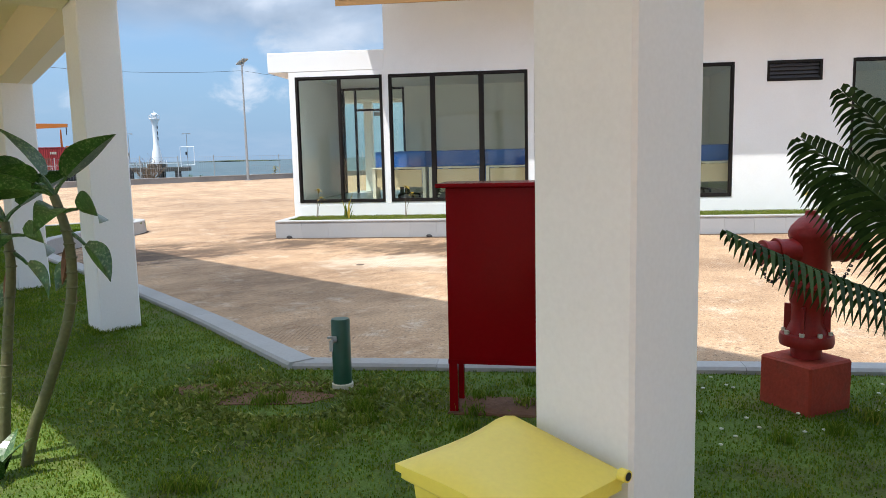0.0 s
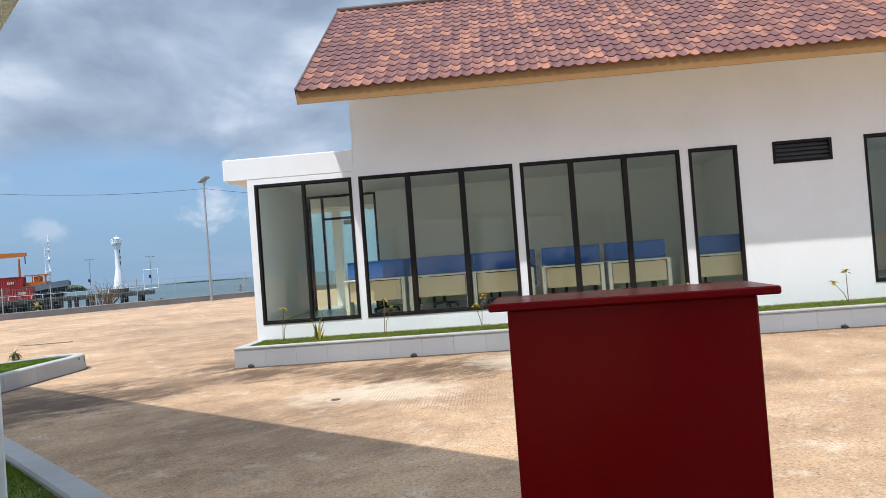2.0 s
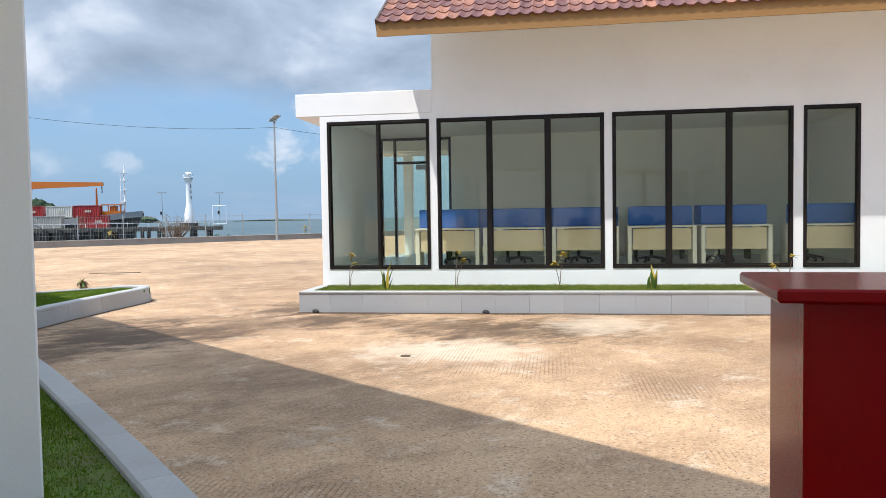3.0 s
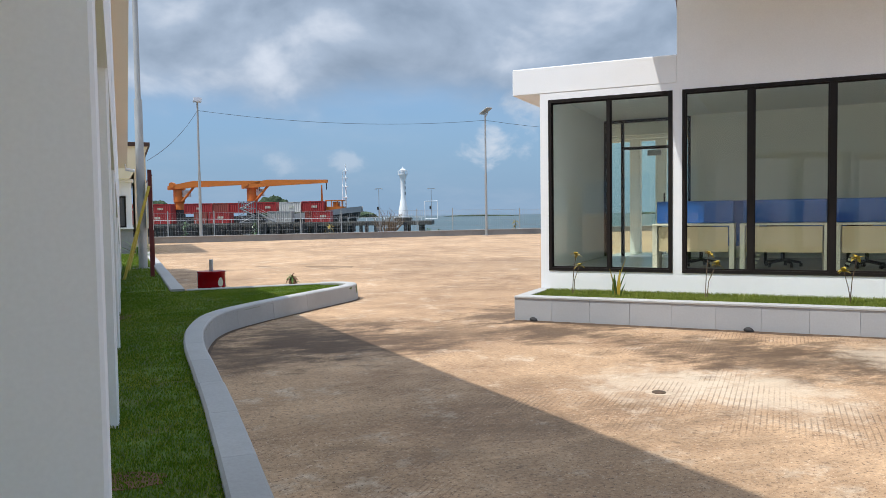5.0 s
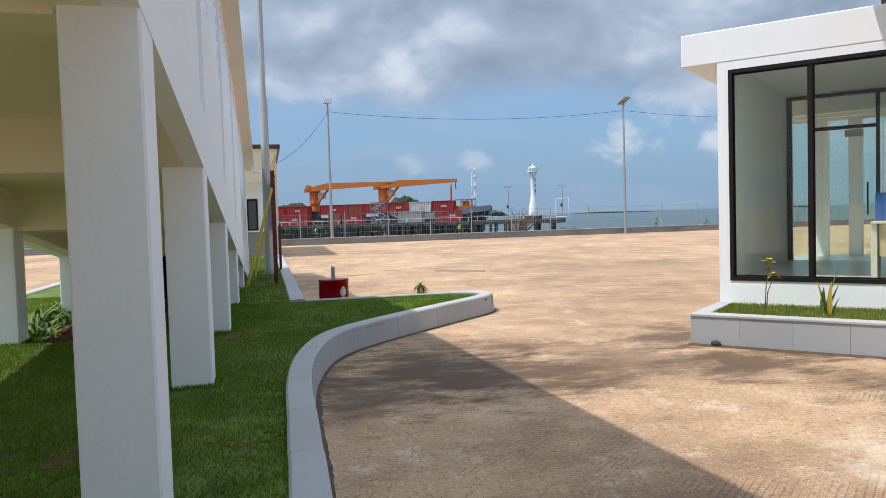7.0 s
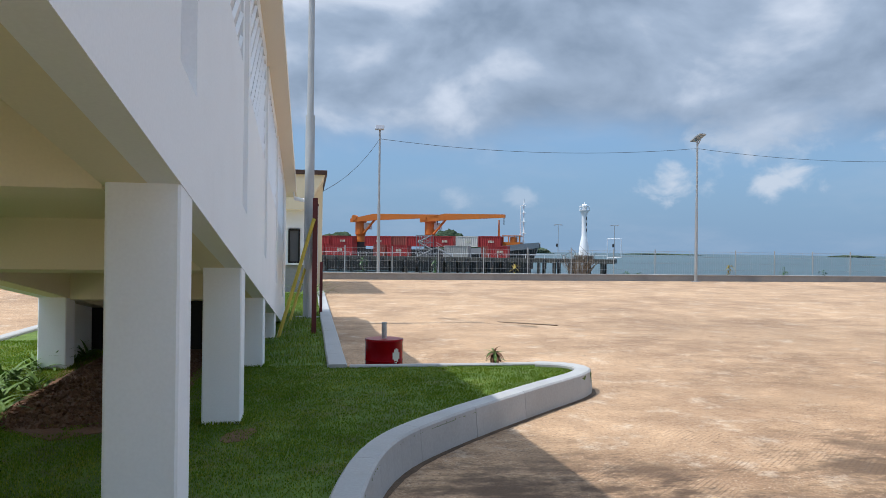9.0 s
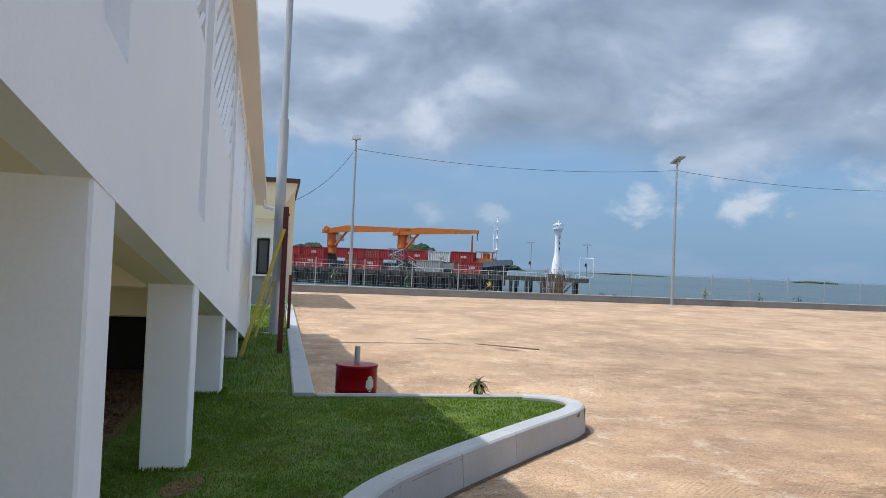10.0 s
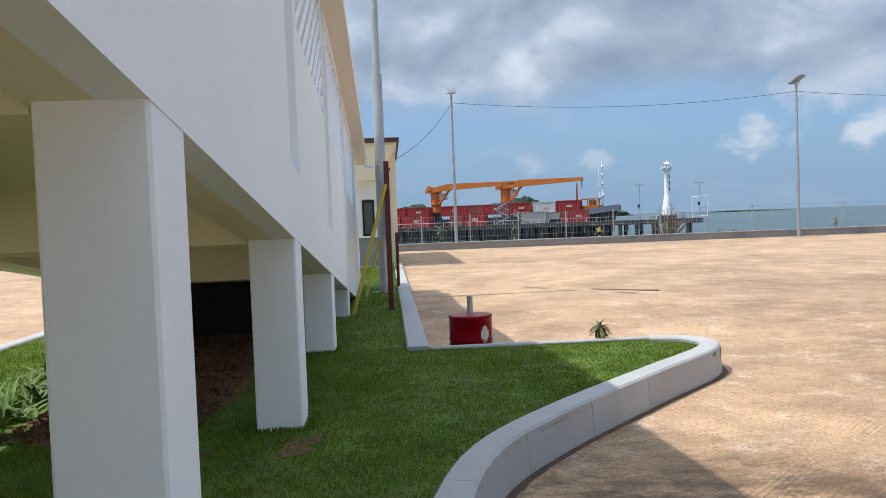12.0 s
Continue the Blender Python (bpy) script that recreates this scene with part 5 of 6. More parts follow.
for u0, u1, v0, v1 in ((1.72, 1.78, 1.28, 2.52), (2.08, 2.14, 1.28, 2.52), (1.78, 2.08, 2.46, 2.52), (1.78, 2.08, 1.28, 1.34)):
    box(bm, u0, u1, 36.36, 36.45, v0, v1)
win = part("window", bm, FRAME, hs, "dark-framed window")
part("pane", B(1.78, 2.08, 36.42, 36.43, 1.34, 2.46), GLASS2, win)
part("sill", B(-5, 2.42, 36.3, 36.4, 1.22, 1.28), WHITE, hs)
part("ledge", B(-5, 2.45, 36.25, 44, 3.1, 3.2), WHITE, hs)
bm = bmesh.new()
pr = [(2.30, 3.2), (3.0, 4.48), (-5, 4.48), (-5, 3.2)]
q0 = [bm.verts.new((n_, 36.0, z)) for n_, z in pr]; q1 = [bm.verts.new((n_, 44.0, z)) for n_, z in pr]
bm.faces.new(q0); bm.faces.new(q1[::-1])
for i in range(4):
    bm.faces.new((q0[i], q1[i], q1[(i + 1) % 4], q0[(i + 1) % 4]))
part("upper_band", bm, CREAM, hs, "cream sloping eave soffit")
part("side_wing", B(2.5, 2.95, 37.5, 44, yard_z(38) - 0.3, 4.4), CREAM, hs)
part("eave", B(-5, 3.08, 35.9, 44.1, 4.48, 4.64, bevel=0.01), BROWN, hs, "dark brown eave board")

# ---------- yard edge ----------
lw = part("boundary_wall", B(-120, 90, 45.9, 46.15, -0.2, 0.62), GREYWALL)
lw.matrix_world = RAMP
tagged(lw, "low grey concrete wall along the seaward edge", "wall", kind="structure")
cp = part("wall_coping", B(-120, 90, 45.86, 46.19, 0.62, 0.66), KERB)
cp.matrix_world = RAMP
tagged(cp, "pale coping of the low wall", "coping", kind="structure")
fence = thing("mesh_fence", "galvanised wire mesh fence on steel posts", "fence", RAMP, kind="structure")
pitch = 2.38
post_me = mesh_of(cyl(bmesh.new(), (0, 0, 0), (0, 0, 1.5), 0.03, seg=8), "fence_post", GALV)
bm = bmesh.new()
for k in range(17):
    x = 0.03 + (pitch - 0.06) * (k + 0.5) / 17
    box(bm, x - 0.0028, x + 0.0028, -0.003, 0.003, 0.02, 1.42)
for z in (0.06, 0.4, 0.75, 1.1, 1.40):
    box(bm, 0.03, pitch - 0.03, 0.004, 0.012, z - 0.005, z + 0.005)
mesh_me = mesh_of(bm, "mesh_panel", GALV)
for i in range(-16, 24):
    for nm, me in (("fence_post", post_me), ("mesh_panel", mesh_me)):
        ob = new(nm, me)
        ob.parent, ob.location = fence, (4.22 + pitch * i, 46.35, 0.50)


def street_lamp(p, h, turn):
    t = thing("street_lamp", "grey steel street lamp with a tilted solar head", "street lamp", Matrix.Translation(p), "solar street lamps")
    bm = bmesh.new()
    cyl(bm, (0, 0, 0), (0, 0, h * 0.5), 0.085, 0.075, 12); cyl(bm, (0, 0, h * 0.5), (0, 0, h), 0.06, 0.05, 12)
    part("pole", bm, GALV, t, smooth=True)
    part("base_plate", B(-0.18, 0.18, -0.18, 0.18, 0, 0.03), GALV, t)
    m = pose(0, 0, h, 0, 0, turn)
    head = part("lamp_head", B(-0.32, 0.5, -0.22, 0.22, 0.05, 0.13, m @ pose(0, 0, 0, 0, -22, 0), bevel=0.015), GALV, t)
    part("solar_panel", B(-0.30, 0.48, -0.2, 0.2, 0.132, 0.14, m @ pose(0, 0, 0, 0, -22, 0)), SOLAR, head, "dark solar panel")
    part("bracket", cyl(bmesh.new(), tuple(m @ Vector((0, 0, -0.3))), tuple(m @ Vector((0.25, 0, 0.0))), 0.025, seg=6), GALV, t)
    return t


L1, L2, L3 = Vector((-30.49, 35.29, 0.3)), Vector((-18.56, 47.2, 0.3)), Vector((-6.5, 59.2, 0.3))
street_lamp(L1, 7.55, 131)
street_lamp(L2, 7.55, -30)
street_lamp(L3, 7.55, 10)


def wire(a, b, sag, name="overhead_wire"):
    pts = [tuple(Vector(a).lerp(Vector(b), i / 24) - Vector((0, 0, sag * 4 * (i / 24) * (1 - i / 24)))) for i in range(25)]
    ob = part(name, tube(bmesh.new(), pts, 0.010, 0.010, 5), DARK)
    tagged(ob, "thin dark overhead wire slung between lamp posts", "wire", "overhead wires")


top = Vector((0, 0, 7.1))
wire(L1 + top, L2 + top, 0.45)
wire(L2 + top, L3 + top, 0.45)
wire(L1 + top, loc(3.0, 37.0, 4.0), 0.3)


def weed(nn, s, h, seed, z=0.3, mat_=None):
    r = random.Random(seed)
    p = thing("shore_weed", "green weed growing by the mesh fence", "plant", Matrix.Translation(loc(nn, s, z)), "shore weeds")
    part("stem", tube(bmesh.new(), [(0, 0, -0.3), (0.05, 0, h * 0.5), (0.02, 0.03, h)], 0.02, 0.01, 5), LEAF, p)
    bm = bmesh.new()
    for i in range(26):
        m = pose(r.uniform(-0.1, 0.1), r.uniform(-0.1, 0.1), r.uniform(0.1, 1.0) * h, 0, 0, r.uniform(0, 360)) @ pose(0, 0, 0, r.uniform(-20, 60), 0, 0)
        leaf_mesh(bm, m, r.uniform(0.2, 0.5), 0.07, 0.8, 4)
    part("foliage", bm, CROTON if seed % 3 == 0 else LEAF, p)


for i, (nn, h) in enumerate(((5.1, 1.1), (8.9, 1.2), (13.2, 0.9), (19.5, 0.5), (20.2, 0.4), (25.6, 0.9), (29.0, 0.8), (31.5, 0.6))):
    weed(nn, 46.9, h, 70 + i)
db = thing("dry_bush", "leafless brown bush by the shore fence", "bush", Matrix.Translation(loc(17.3, 48.4, 0.2)))
rnd = random.Random(12)
for i in range(60):
    a, e = rnd.uniform(0, 6.28), rnd.uniform(0.5, 1.4)
    l_ = rnd.uniform(0.9, 1.7)
    p1 = Vector((math.cos(a) * math.cos(e), math.sin(a) * math.cos(e), math.sin(e))) * l_
    p2 = p1 + Vector((rnd.uniform(-0.4, 0.4), rnd.uniform(-0.4, 0.4), rnd.uniform(0.0, 0.5)))
    part("twig", tube(bmesh.new(), [(0, 0, -0.4), tuple(p1 * 0.55), tuple(p1), tuple(p2)], 0.025, 0.006, 4), TWIG, db)

# ---------- harbour ----------
C1 = Vector((-105.0, 109.0, 0.0))
QUAY = Matrix.Translation(C1) @ pose(0, 0, 0, 0, 0, math.degrees(math.atan2(0.363, 0.932)))   # x along the ship, y away
pier = thing("pier", "dark concrete jetty on piles with a rail", "pier", QUAY, kind="structure")
part("deck", B(-60, 49.2, -15, -8.5, 0.05, 0.72), PIERC, pier)
pm = mesh_of(cyl(bmesh.new(), (0, 0, -2.6), (0, 0, 0.1), 0.28, seg=8), "pile", PIERC)
for i in range(44):
    for y in (-14.6, -9.2):
        ob = new("pile", pm)
        ob.parent, ob.location = pier, (-58 + 2.45 * i, y, 0)
fm = mesh_of(B(-0.25, 0.25, -15.25, -15.0, -0.9, 0.5), "fender", DARK)
for i in range(50):
    ob = new("fender", fm)
    ob.parent, ob.location = pier, (-58 + 2.1 * i, 0, 0)
bm = bmesh.new()
for i in range(0, 46):
    cyl(bm, (-20 + 1.5 * i, -14.9, 0.7), (-20 + 1.5 * i, -14.9, 1.35), 0.03, seg=4)
box(bm, -20, 48, -14.93, -14.87, 1.3, 1.36)
part("rail", bm, WHITE, pier, "pale pipe rail")

LW = QUAY @ pose(44.4, -13.0, 0.7)
lh = thing("lighthouse", "small white harbour light tower with gallery", "lighthouse", LW)
part("platform", lathe(bmesh.new(), [(1.5, 0.0), (1.5, 0.55), (1.35, 0.6)], 20), PIERC, lh)
part("tower", lathe(bmesh.new(), [(0.78, 0.6), (0.76, 1.8), (0.46, 3.4), (0.40, 3.7), (0.40, 6.7), (0.48, 7.0), (0.68, 7.55), (0.72, 7.6)], 24), WHITE, lh, smooth=True)
part("gallery", lathe(bmesh.new(), [(0.72, 7.6), (0.85, 7.62), (0.85, 7.72), (0.3, 7.73)], 24), WHITE, lh)
for i in range(10):
    a = 2 * math.pi * i / 10
    part("rail_post", cyl(bmesh.new(), (0.8 * math.cos(a), 0.8 * math.sin(a), 7.7), (0.8 * math.cos(a), 0.8 * math.sin(a), 8.3), 0.025, seg=5), WHITE, lh)
part("rail_ring", lathe(bmesh.new(), [(0.78, 8.26), (0.83, 8.28), (0.78, 8.3)], 24), WHITE, lh)
part("lantern", lathe(bmesh.new(), [(0.36, 7.7), (0.36, 8.45), (0.44, 8.5), (0.36, 8.58), (0.05, 8.62), (0.03, 9.0)], 16), WHITE, lh, smooth=True)
for z in (4.3, 5.2, 6.1):
    part("slit_window", B(0.30, 0.42, -0.25, 0.0, z, z + 0.5), DARK, lh, "dark slit window")
for i in range(8):
    a = 2 * math.pi * i / 8
    part("base_rail_post", cyl(bmesh.new(), (1.4 * math.cos(a), 1.4 * math.sin(a), 0.55), (1.4 * math.cos(a), 1.4 * math.sin(a), 1.15), 0.03, seg=4), WHITE, lh)


def quay_lamp(x, y, h):
    t = thing("quay_lamp", "thin quay lamp post with a crossbar", "lamp post", QUAY @ pose(x, y, 0.7), "quay lamps")
    part("pole", cyl(bmesh.new(), (0, 0, 0), (0, 0, h), 0.07, 0.05, 6), GALV, t)
    part("crossbar", B(-0.6, 0.6, -0.04, 0.04, h, h + 0.08), GALV, t)
    for u in (-0.5, 0.5):
        part("lamp_head", B(u - 0.2, u + 0.2, -0.1, 0.1, h - 0.08, h), GALV, t)
    part("control_box", B(-0.3, -0.05, -0.15, 0.15, 1.9, 2.4), DARK, t)


quay_lamp(40.2, -12, 5.4)
quay_lamp(49.0, -12.4, 5.3)
quay_lamp(-4.5, -10, 6.6)
fr = thing("goal_frame", "white pipe frame at the jetty end", "frame", QUAY @ pose(48.0, -13.4, 0.7))
for a, b in (((0, 0, -0.2), (0, 0, 3.2)), ((2.1, 0, 0.3), (2.1, 0, 3.2)), ((0, 0, 3.2), (2.1, 0, 3.2)), ((0, 0, 0.3), (2.1, 0, 0.3))):
    part("tube", cyl(bmesh.new(), a, b, 0.06, seg=6), WHITE, fr)

SHIP = QUAY
ship = thing("cargo_ship", "black-hulled cargo ship moored behind the jetty", "ship", SHIP)
bm = bmesh.new()
secs = [(-46, 3.6, 4.0, 1.9), (-20, 4.6, 4.8, 1.9), (10, 4.8, 5.0, 1.9), (24, 4.4, 4.9, 1.95), (30, 2.6, 4.2, 2.5), (33, 1.2, 3.0, 2.9), (35.3, 0.05, 0.6, 3.15)]
prev = None
for x, wl_, wd, zd in secs:
    xk = x if x < 24 else x - (x - 24) * 0.18
    ring = [bm.verts.new(v) for v in ((xk, -wl_, -2.2), (x, -wd, zd), (x, wd, zd), (xk, wl_, -2.2))]
    if prev:
        for e in range(4):
            bm.faces.new((prev[e], prev[(e + 1) % 4], ring[(e + 1) % 4], ring[e]))
    else:
        bm.faces.new(ring)
    prev = ring
bm.faces.new(prev[::-1])
part("hull", bm, HULL, ship)
bm = bmesh.new()
prev = None
for x, wl_, wd, zd in secs[3:]:
    ring = [bm.verts.new(v) for v in ((x, -wd - 0.02, zd - 0.75), (x + 0.05, -wd - 0.05, zd + 0.25), (x + 0.05, wd + 0.05, zd + 0.25), (x, wd + 0.02, zd - 0.75))]
    if prev:
        bm.faces.new((prev[0], prev[1], ring[1], ring[0])); bm.faces.new((prev[2], prev[3], ring[3], ring[2]))
    prev = ring
part("bulwark", bm, CONTW2, ship, "grey-white bow bulwark")
mast = part("foremast", cyl(bmesh.new(), (32.4, 0, 2.6), (32.4, 0, 11.2), 0.16, 0.08, 8), WHITE, ship, "white foremast")
part("mast_side", cyl(bmesh.new(), (31.8, 0, 2.6), (31.8, 0, 9.9), 0.08, 0.05, 6), WHITE, mast)
for z in (5.0, 7.0, 8.6, 9.9):
    part("yard_arm", B(32.0, 32.8, -0.4, 0.4, z, z + 0.1), WHITE, mast)
bm = bmesh.new()
box(bm, 28.9, 32.0, -1.5, 1.5, 2.6, 3.4)
for x in (29.0, 30.0, 31.0, 31.9):
    cyl(bm, (x, -1.4, 3.3), (x, -1.4, 4.6), 0.1, seg=5)
box(bm, 28.8, 32.1, -1.5, 1.4, 4.45, 4.6); box(bm, 30.2, 31.2, -1.2, 0.5, 3.4, 4.3)
part("winch_deck", bm, ORANGE, ship, "orange winch gear")


def crane(x, z0, z1, boom_len):
    c = part("deck_crane", lathe(bmesh.new(), [(1.0, z0), (0.85, z0 + 0.9), (0.85, z0 + 1.2), (1.0, z0 + 1.5), (1.0, z1), (1.2, z1 + 0.05), (1.2, z1 + 0.35)], 20, (x, 0, 0)), ORANGE, ship, "orange pedestal crane")
    part("pedestal", lathe(bmesh.new(), [(1.15, 1.5), (0.95, z0)], 16, (x, 0, 0)), HULL, c)
    bm = bmesh.new()
    a, b = Vector((x - 1.6, -0.9, z1 + 0.35)), Vector((x + boom_len, -0.9, z1 + 1.15))
    for p, q, h0, h1 in ((a, Vector((x + 3.2, -0.9, z1 + 1.0)), 0.35, 0.6), (Vector((x + 3.2, -0.9, z1 + 1.0)), b, 0.6, 0.28)):
        v = [bm.verts.new((u.x, u.y + s * 0.4, u.z + d)) for u, h in ((p, h0), (q, h1)) for s in (-1, 1) for d in (-h, h)]
        bmesh.ops.convex_hull(bm, input=v)
    part("boom", bm, ORANGE, c, "orange box-section boom")
    part("boom_ram", cyl(bmesh.new(), (x + 1.0, -0.9, z0 + 1.6), (x + 3.4, -0.9, z1 + 0.7), 0.22, seg=8), ORANGE, c)
    part("sheave", cyl(bmesh.new(), (x - 0.8, -1.4, z1 + 0.9), (x - 0.8, -0.4, z1 + 0.9), 0.5, seg=14), ORANGE, c)
    part("cab", B(x + 0.9, x + 2.1, -0.6, 0.6, z1 - 1.3, z1 - 0.1), CONTW, c)
    part("hook", cyl(bmesh.new(), (x + boom_len - 0.2, -0.9, z1 - 0.4), (x + boom_len - 0.2, -0.9, z1 + 0.9), 0.08, seg=5), DARK, c)


crane(1.0, 3.2, 6.9, 15.8)
crane(14.9, 3.2, 6.9, 14.3)
part("bridge_post", cyl(bmesh.new(), (27.9, 0, 3.0), (27.9, 0, 7.4), 0.25, 0.12, 6), ORANGE, ship)


def container(x, y, z, length, height, material, label, bars=True):
    """A corrugated shipping box with corner posts and a lettering bar."""
    c = thing("shipping_container", label, "container", QUAY @ pose(x, y, z), "shipping containers")
    bm = bmesh.new()
    k = max(6, int(length / 0.34))
    w = 2.2
    ys = []
    for sgn in (0, 1):
        base = 0.0 if sgn == 0 else w
        row = []
        for i in range(k + 1):
            for d in (0.0, 0.07):
                row.append((length * (i + (0.5 if d else 0)) / (k + 0.5), base + (d if sgn == 0 else -d)))
        ys.append(row)
    for row in ys:
        lo = [bm.verts.new((min(px, length), py, 0.12)) for px, py in row]; hi = [bm.verts.new((min(px, length), py, height - 0.1)) for px, py in row]
        for i in range(len(row) - 1):
            bm.faces.new((lo[i], lo[i + 1], hi[i + 1], hi[i]))
    box(bm, 0.02, length - 0.02, 0.1, w - 0.1, 0.05, height - 0.05)
    part("panel", bm, material, c)
    for px in (0, length - 0.14):
        for py in (-0.03, w - 0.11):
            part("corner_post", B(px, px + 0.14, py, py + 0.14, 0, height), material, c)
    for py in (-0.03, w - 0.09):
        for pz in (0, height - 0.12):
            part("frame_rail", B(0.14, length - 0.14, py, py + 0.12, pz, pz + 0.12), material, c)
    if bars:
        x0 = length * 0.45
        for i in range(4):
            part("lettering_bar", B(x0 + i * 0.26, x0 + i * 0.26 + 0.19, -0.05, -0.035, height * 0.40, height * 0.60), PETAL, c, "white lettering bar")
    return c


for x, ln, h, m, lab, br in ((-9.2, 5.2, 1.85, CONT, "dark red shipping container", 1), (-3.6, 4.4, 1.85, CONT, "dark red shipping container", 1), (3.3, 5.2, 1.85, CONT, "dark red shipping container", 1), (8.6, 2.9, 1.85, CONTR, "rust red shipping container", 0), (11.5, 5.0, 1.85, CONT, "dark red shipping container", 1), (16.6, 3.7, 1.9, CONT, "dark red shipping container", 1), (20.8, 4.0, 1.9, CONTW, "off-white refrigerated container", 1), (24.95, 4.0, 1.95, CONT, "dark red shipping container", 1)):
    container(x, -3.4, 2.45, ln, h, m, lab + " on the ship's deck", bool(br))
for x, ln, h, m, lab, br in ((-6.4, 5.1, 2.1, CONT, "dark red shipping container", 1), (-1.0, 5.2, 2.0, CONT, "red shipping container", 1), (8.2, 2.2, 1.95, CONTR, "pinkish red worn container", 0), (10.7, 3.7, 1.95, CONT, "red shipping container", 1), (21.0, 4.1, 1.9, CONTG, "bare grey shipping container", 0), (27.4, 1.2, 1.9, CONTR, "rust red container end", 0), (28.6, 3.2, 1.9, CONT, "red shipping container", 1)):
    container(x, -11.2, 0.72, ln, h, m, lab + " on the jetty", bool(br))
sc = thing("scaffold_tower", "grey scaffold stair tower on the jetty", "scaffold", QUAY @ pose(17.0, -14.0, 0.72))
for x in (0, 0.85, 1.7, 2.5):
    for y in (0, 1.6):
        part("standard", cyl(bmesh.new(), (x, y, 0), (x, y, 3.6), 0.05, seg=4), DULL, sc)
for z in (0.1, 1.2, 2.4, 3.5):
    part("ledger", B(0, 2.5, -0.05, 0.05, z - 0.05, z + 0.05), DULL, sc)
    part("ledger", B(0, 2.5, 1.55, 1.65, z - 0.05, z + 0.05), DULL, sc)
for i in range(3):
    part("brace", cyl(bmesh.new(), (0 if i % 2 else 2.5, 0, 1.2 * i), (2.5 if i % 2 else 0, 0, 1.2 * i + 1.2), 0.045, seg=4), DULL, sc)
    part("stair_flight", cyl(bmesh.new(), (2.5 if i % 2 else 0, 0.8, 1.2 * i), (0 if i % 2 else 2.5, 0.8, 1.2 * i + 1.2), 0.12, seg=4), DULL, sc)
gw = thing("gangway", "sloping grey ship gangway with rails", "gangway", QUAY)
part("walkway", cyl(bmesh.new(), (20.0, -12.4, 2.2), (23.0, -13.2, 0.8), 0.18, seg=6), DULL, gw)
for d in (0.5, 0.9):
    part("rail", cyl(bmesh.new(), (20.0, -12.6, 2.2 + d), (23.0, -13.4, 0.8 + d), 0.035, seg=4), DULL, gw)


def hill(x, y, r, h, seed, squash=0.5):
    bm = bmesh.new()
    bmesh.ops.create_icosphere(bm, subdivisions=5, radius=1.0)
    for v in bm.verts:
        k = 1 + 0.22 * noise.noise(v.co * 2.2 + Vector((seed, 0, 0))) + 0.10 * noise.noise(v.co * 9 + Vector((0, seed, 0))) + 0.05 * noise.noise(v.co * 30)
        v.co = Vector((v.co.x * r, v.co.y * r * squash, max(-0.1, v.co.z) * h)) * k
    ob = part("wooded_island", bm, FOREST)
    ob.matrix_world = pose(x, y, -2.2, 0, 0, math.degrees(math.atan2(-x, y)))
    tagged(ob, "distant low island covered with green woods", "island", "distant islands")


for x, y, r, h, sd in ((-1083, 1050, 46, 36, 1), (-1165, 1010, 60, 26, 2), (-918, 1193, 42, 43, 3), (-880, 1240, 50, 26, 4), (-800, 1285, 60, 15, 5), (-240, 1490, 40, 4, 6), (-560, 1402, 70, 3.2, 7), (20, 1530, 60, 5, 8)):
    hill(x, y, r, h, sd)

# ---------- grass ----------
def blades(name, count, pick, label, hmin, hmax, seed, lean=0.55, wide=1.0, material=None):
    """Many short blades of grass, each a bent pair of triangles."""
    r = np.random.default_rng(seed)
    pts = pick(r, count)
    k = len(pts)
    a = r.uniform(0, 2 * np.pi, k)
    h = r.uniform(hmin, hmax, k)
    w = r.uniform(0.0022, 0.0045, k) * wide
    l_ = r.uniform(0.1, lean, k) * h
    b = r.uniform(0, 2 * np.pi, k)
    dx, dy = np.cos(a) * w, np.sin(a) * w
    lx, ly = np.cos(b) * l_, np.sin(b) * l_
    v = np.empty((k, 5, 3))
    z = pts[:, 2]
    v[:, 0] = np.stack([pts[:, 0] - dx, pts[:, 1] - dy, z - 0.004], 1)
    v[:, 1] = np.stack([pts[:, 0] + dx, pts[:, 1] + dy, z - 0.004], 1)
    v[:, 2] = np.stack([pts[:, 0] + dx * 0.8 + lx * 0.35, pts[:, 1] + dy * 0.8 + ly * 0.35, z + h * 0.6], 1)
    v[:, 3] = np.stack([pts[:, 0] - dx * 0.8 + lx * 0.35, pts[:, 1] - dy * 0.8 + ly * 0.35, z + h * 0.6], 1)
    v[:, 4] = np.stack([pts[:, 0] + lx, pts[:, 1] + ly, z + h], 1)
    base = (np.arange(k) * 5)[:, None]
    quads = base + np.array([[0, 1, 2, 3]])
    tris = base + np.array([[3, 2, 4]])
    me = bpy.data.meshes.new(name)
    me.vertices.add(k * 5)
    me.vertices.foreach_set("co", v.reshape(-1))
    idx = np.concatenate([quads, tris], 1).reshape(-1)
    me.loops.add(k * 7)
    me.loops.foreach_set("vertex_index", idx.astype(np.int32))
    me.polygons.add(k * 2)
    st_ = np.empty(k * 2, np.int32)
    st_[0::2], st_[1::2] = np.arange(k) * 7, np.arange(k) * 7 + 4
    me.polygons.foreach_set("loop_start", st_)
    me.update(calc_edges=True)
    me.validate()
    me.materials.append(material or BLADE)
    ob = new(name, me)
    return tagged(ob, label, "grass", kind="stuff")


POLY = np.array([(p.x, p.y) for p in lawn_out])


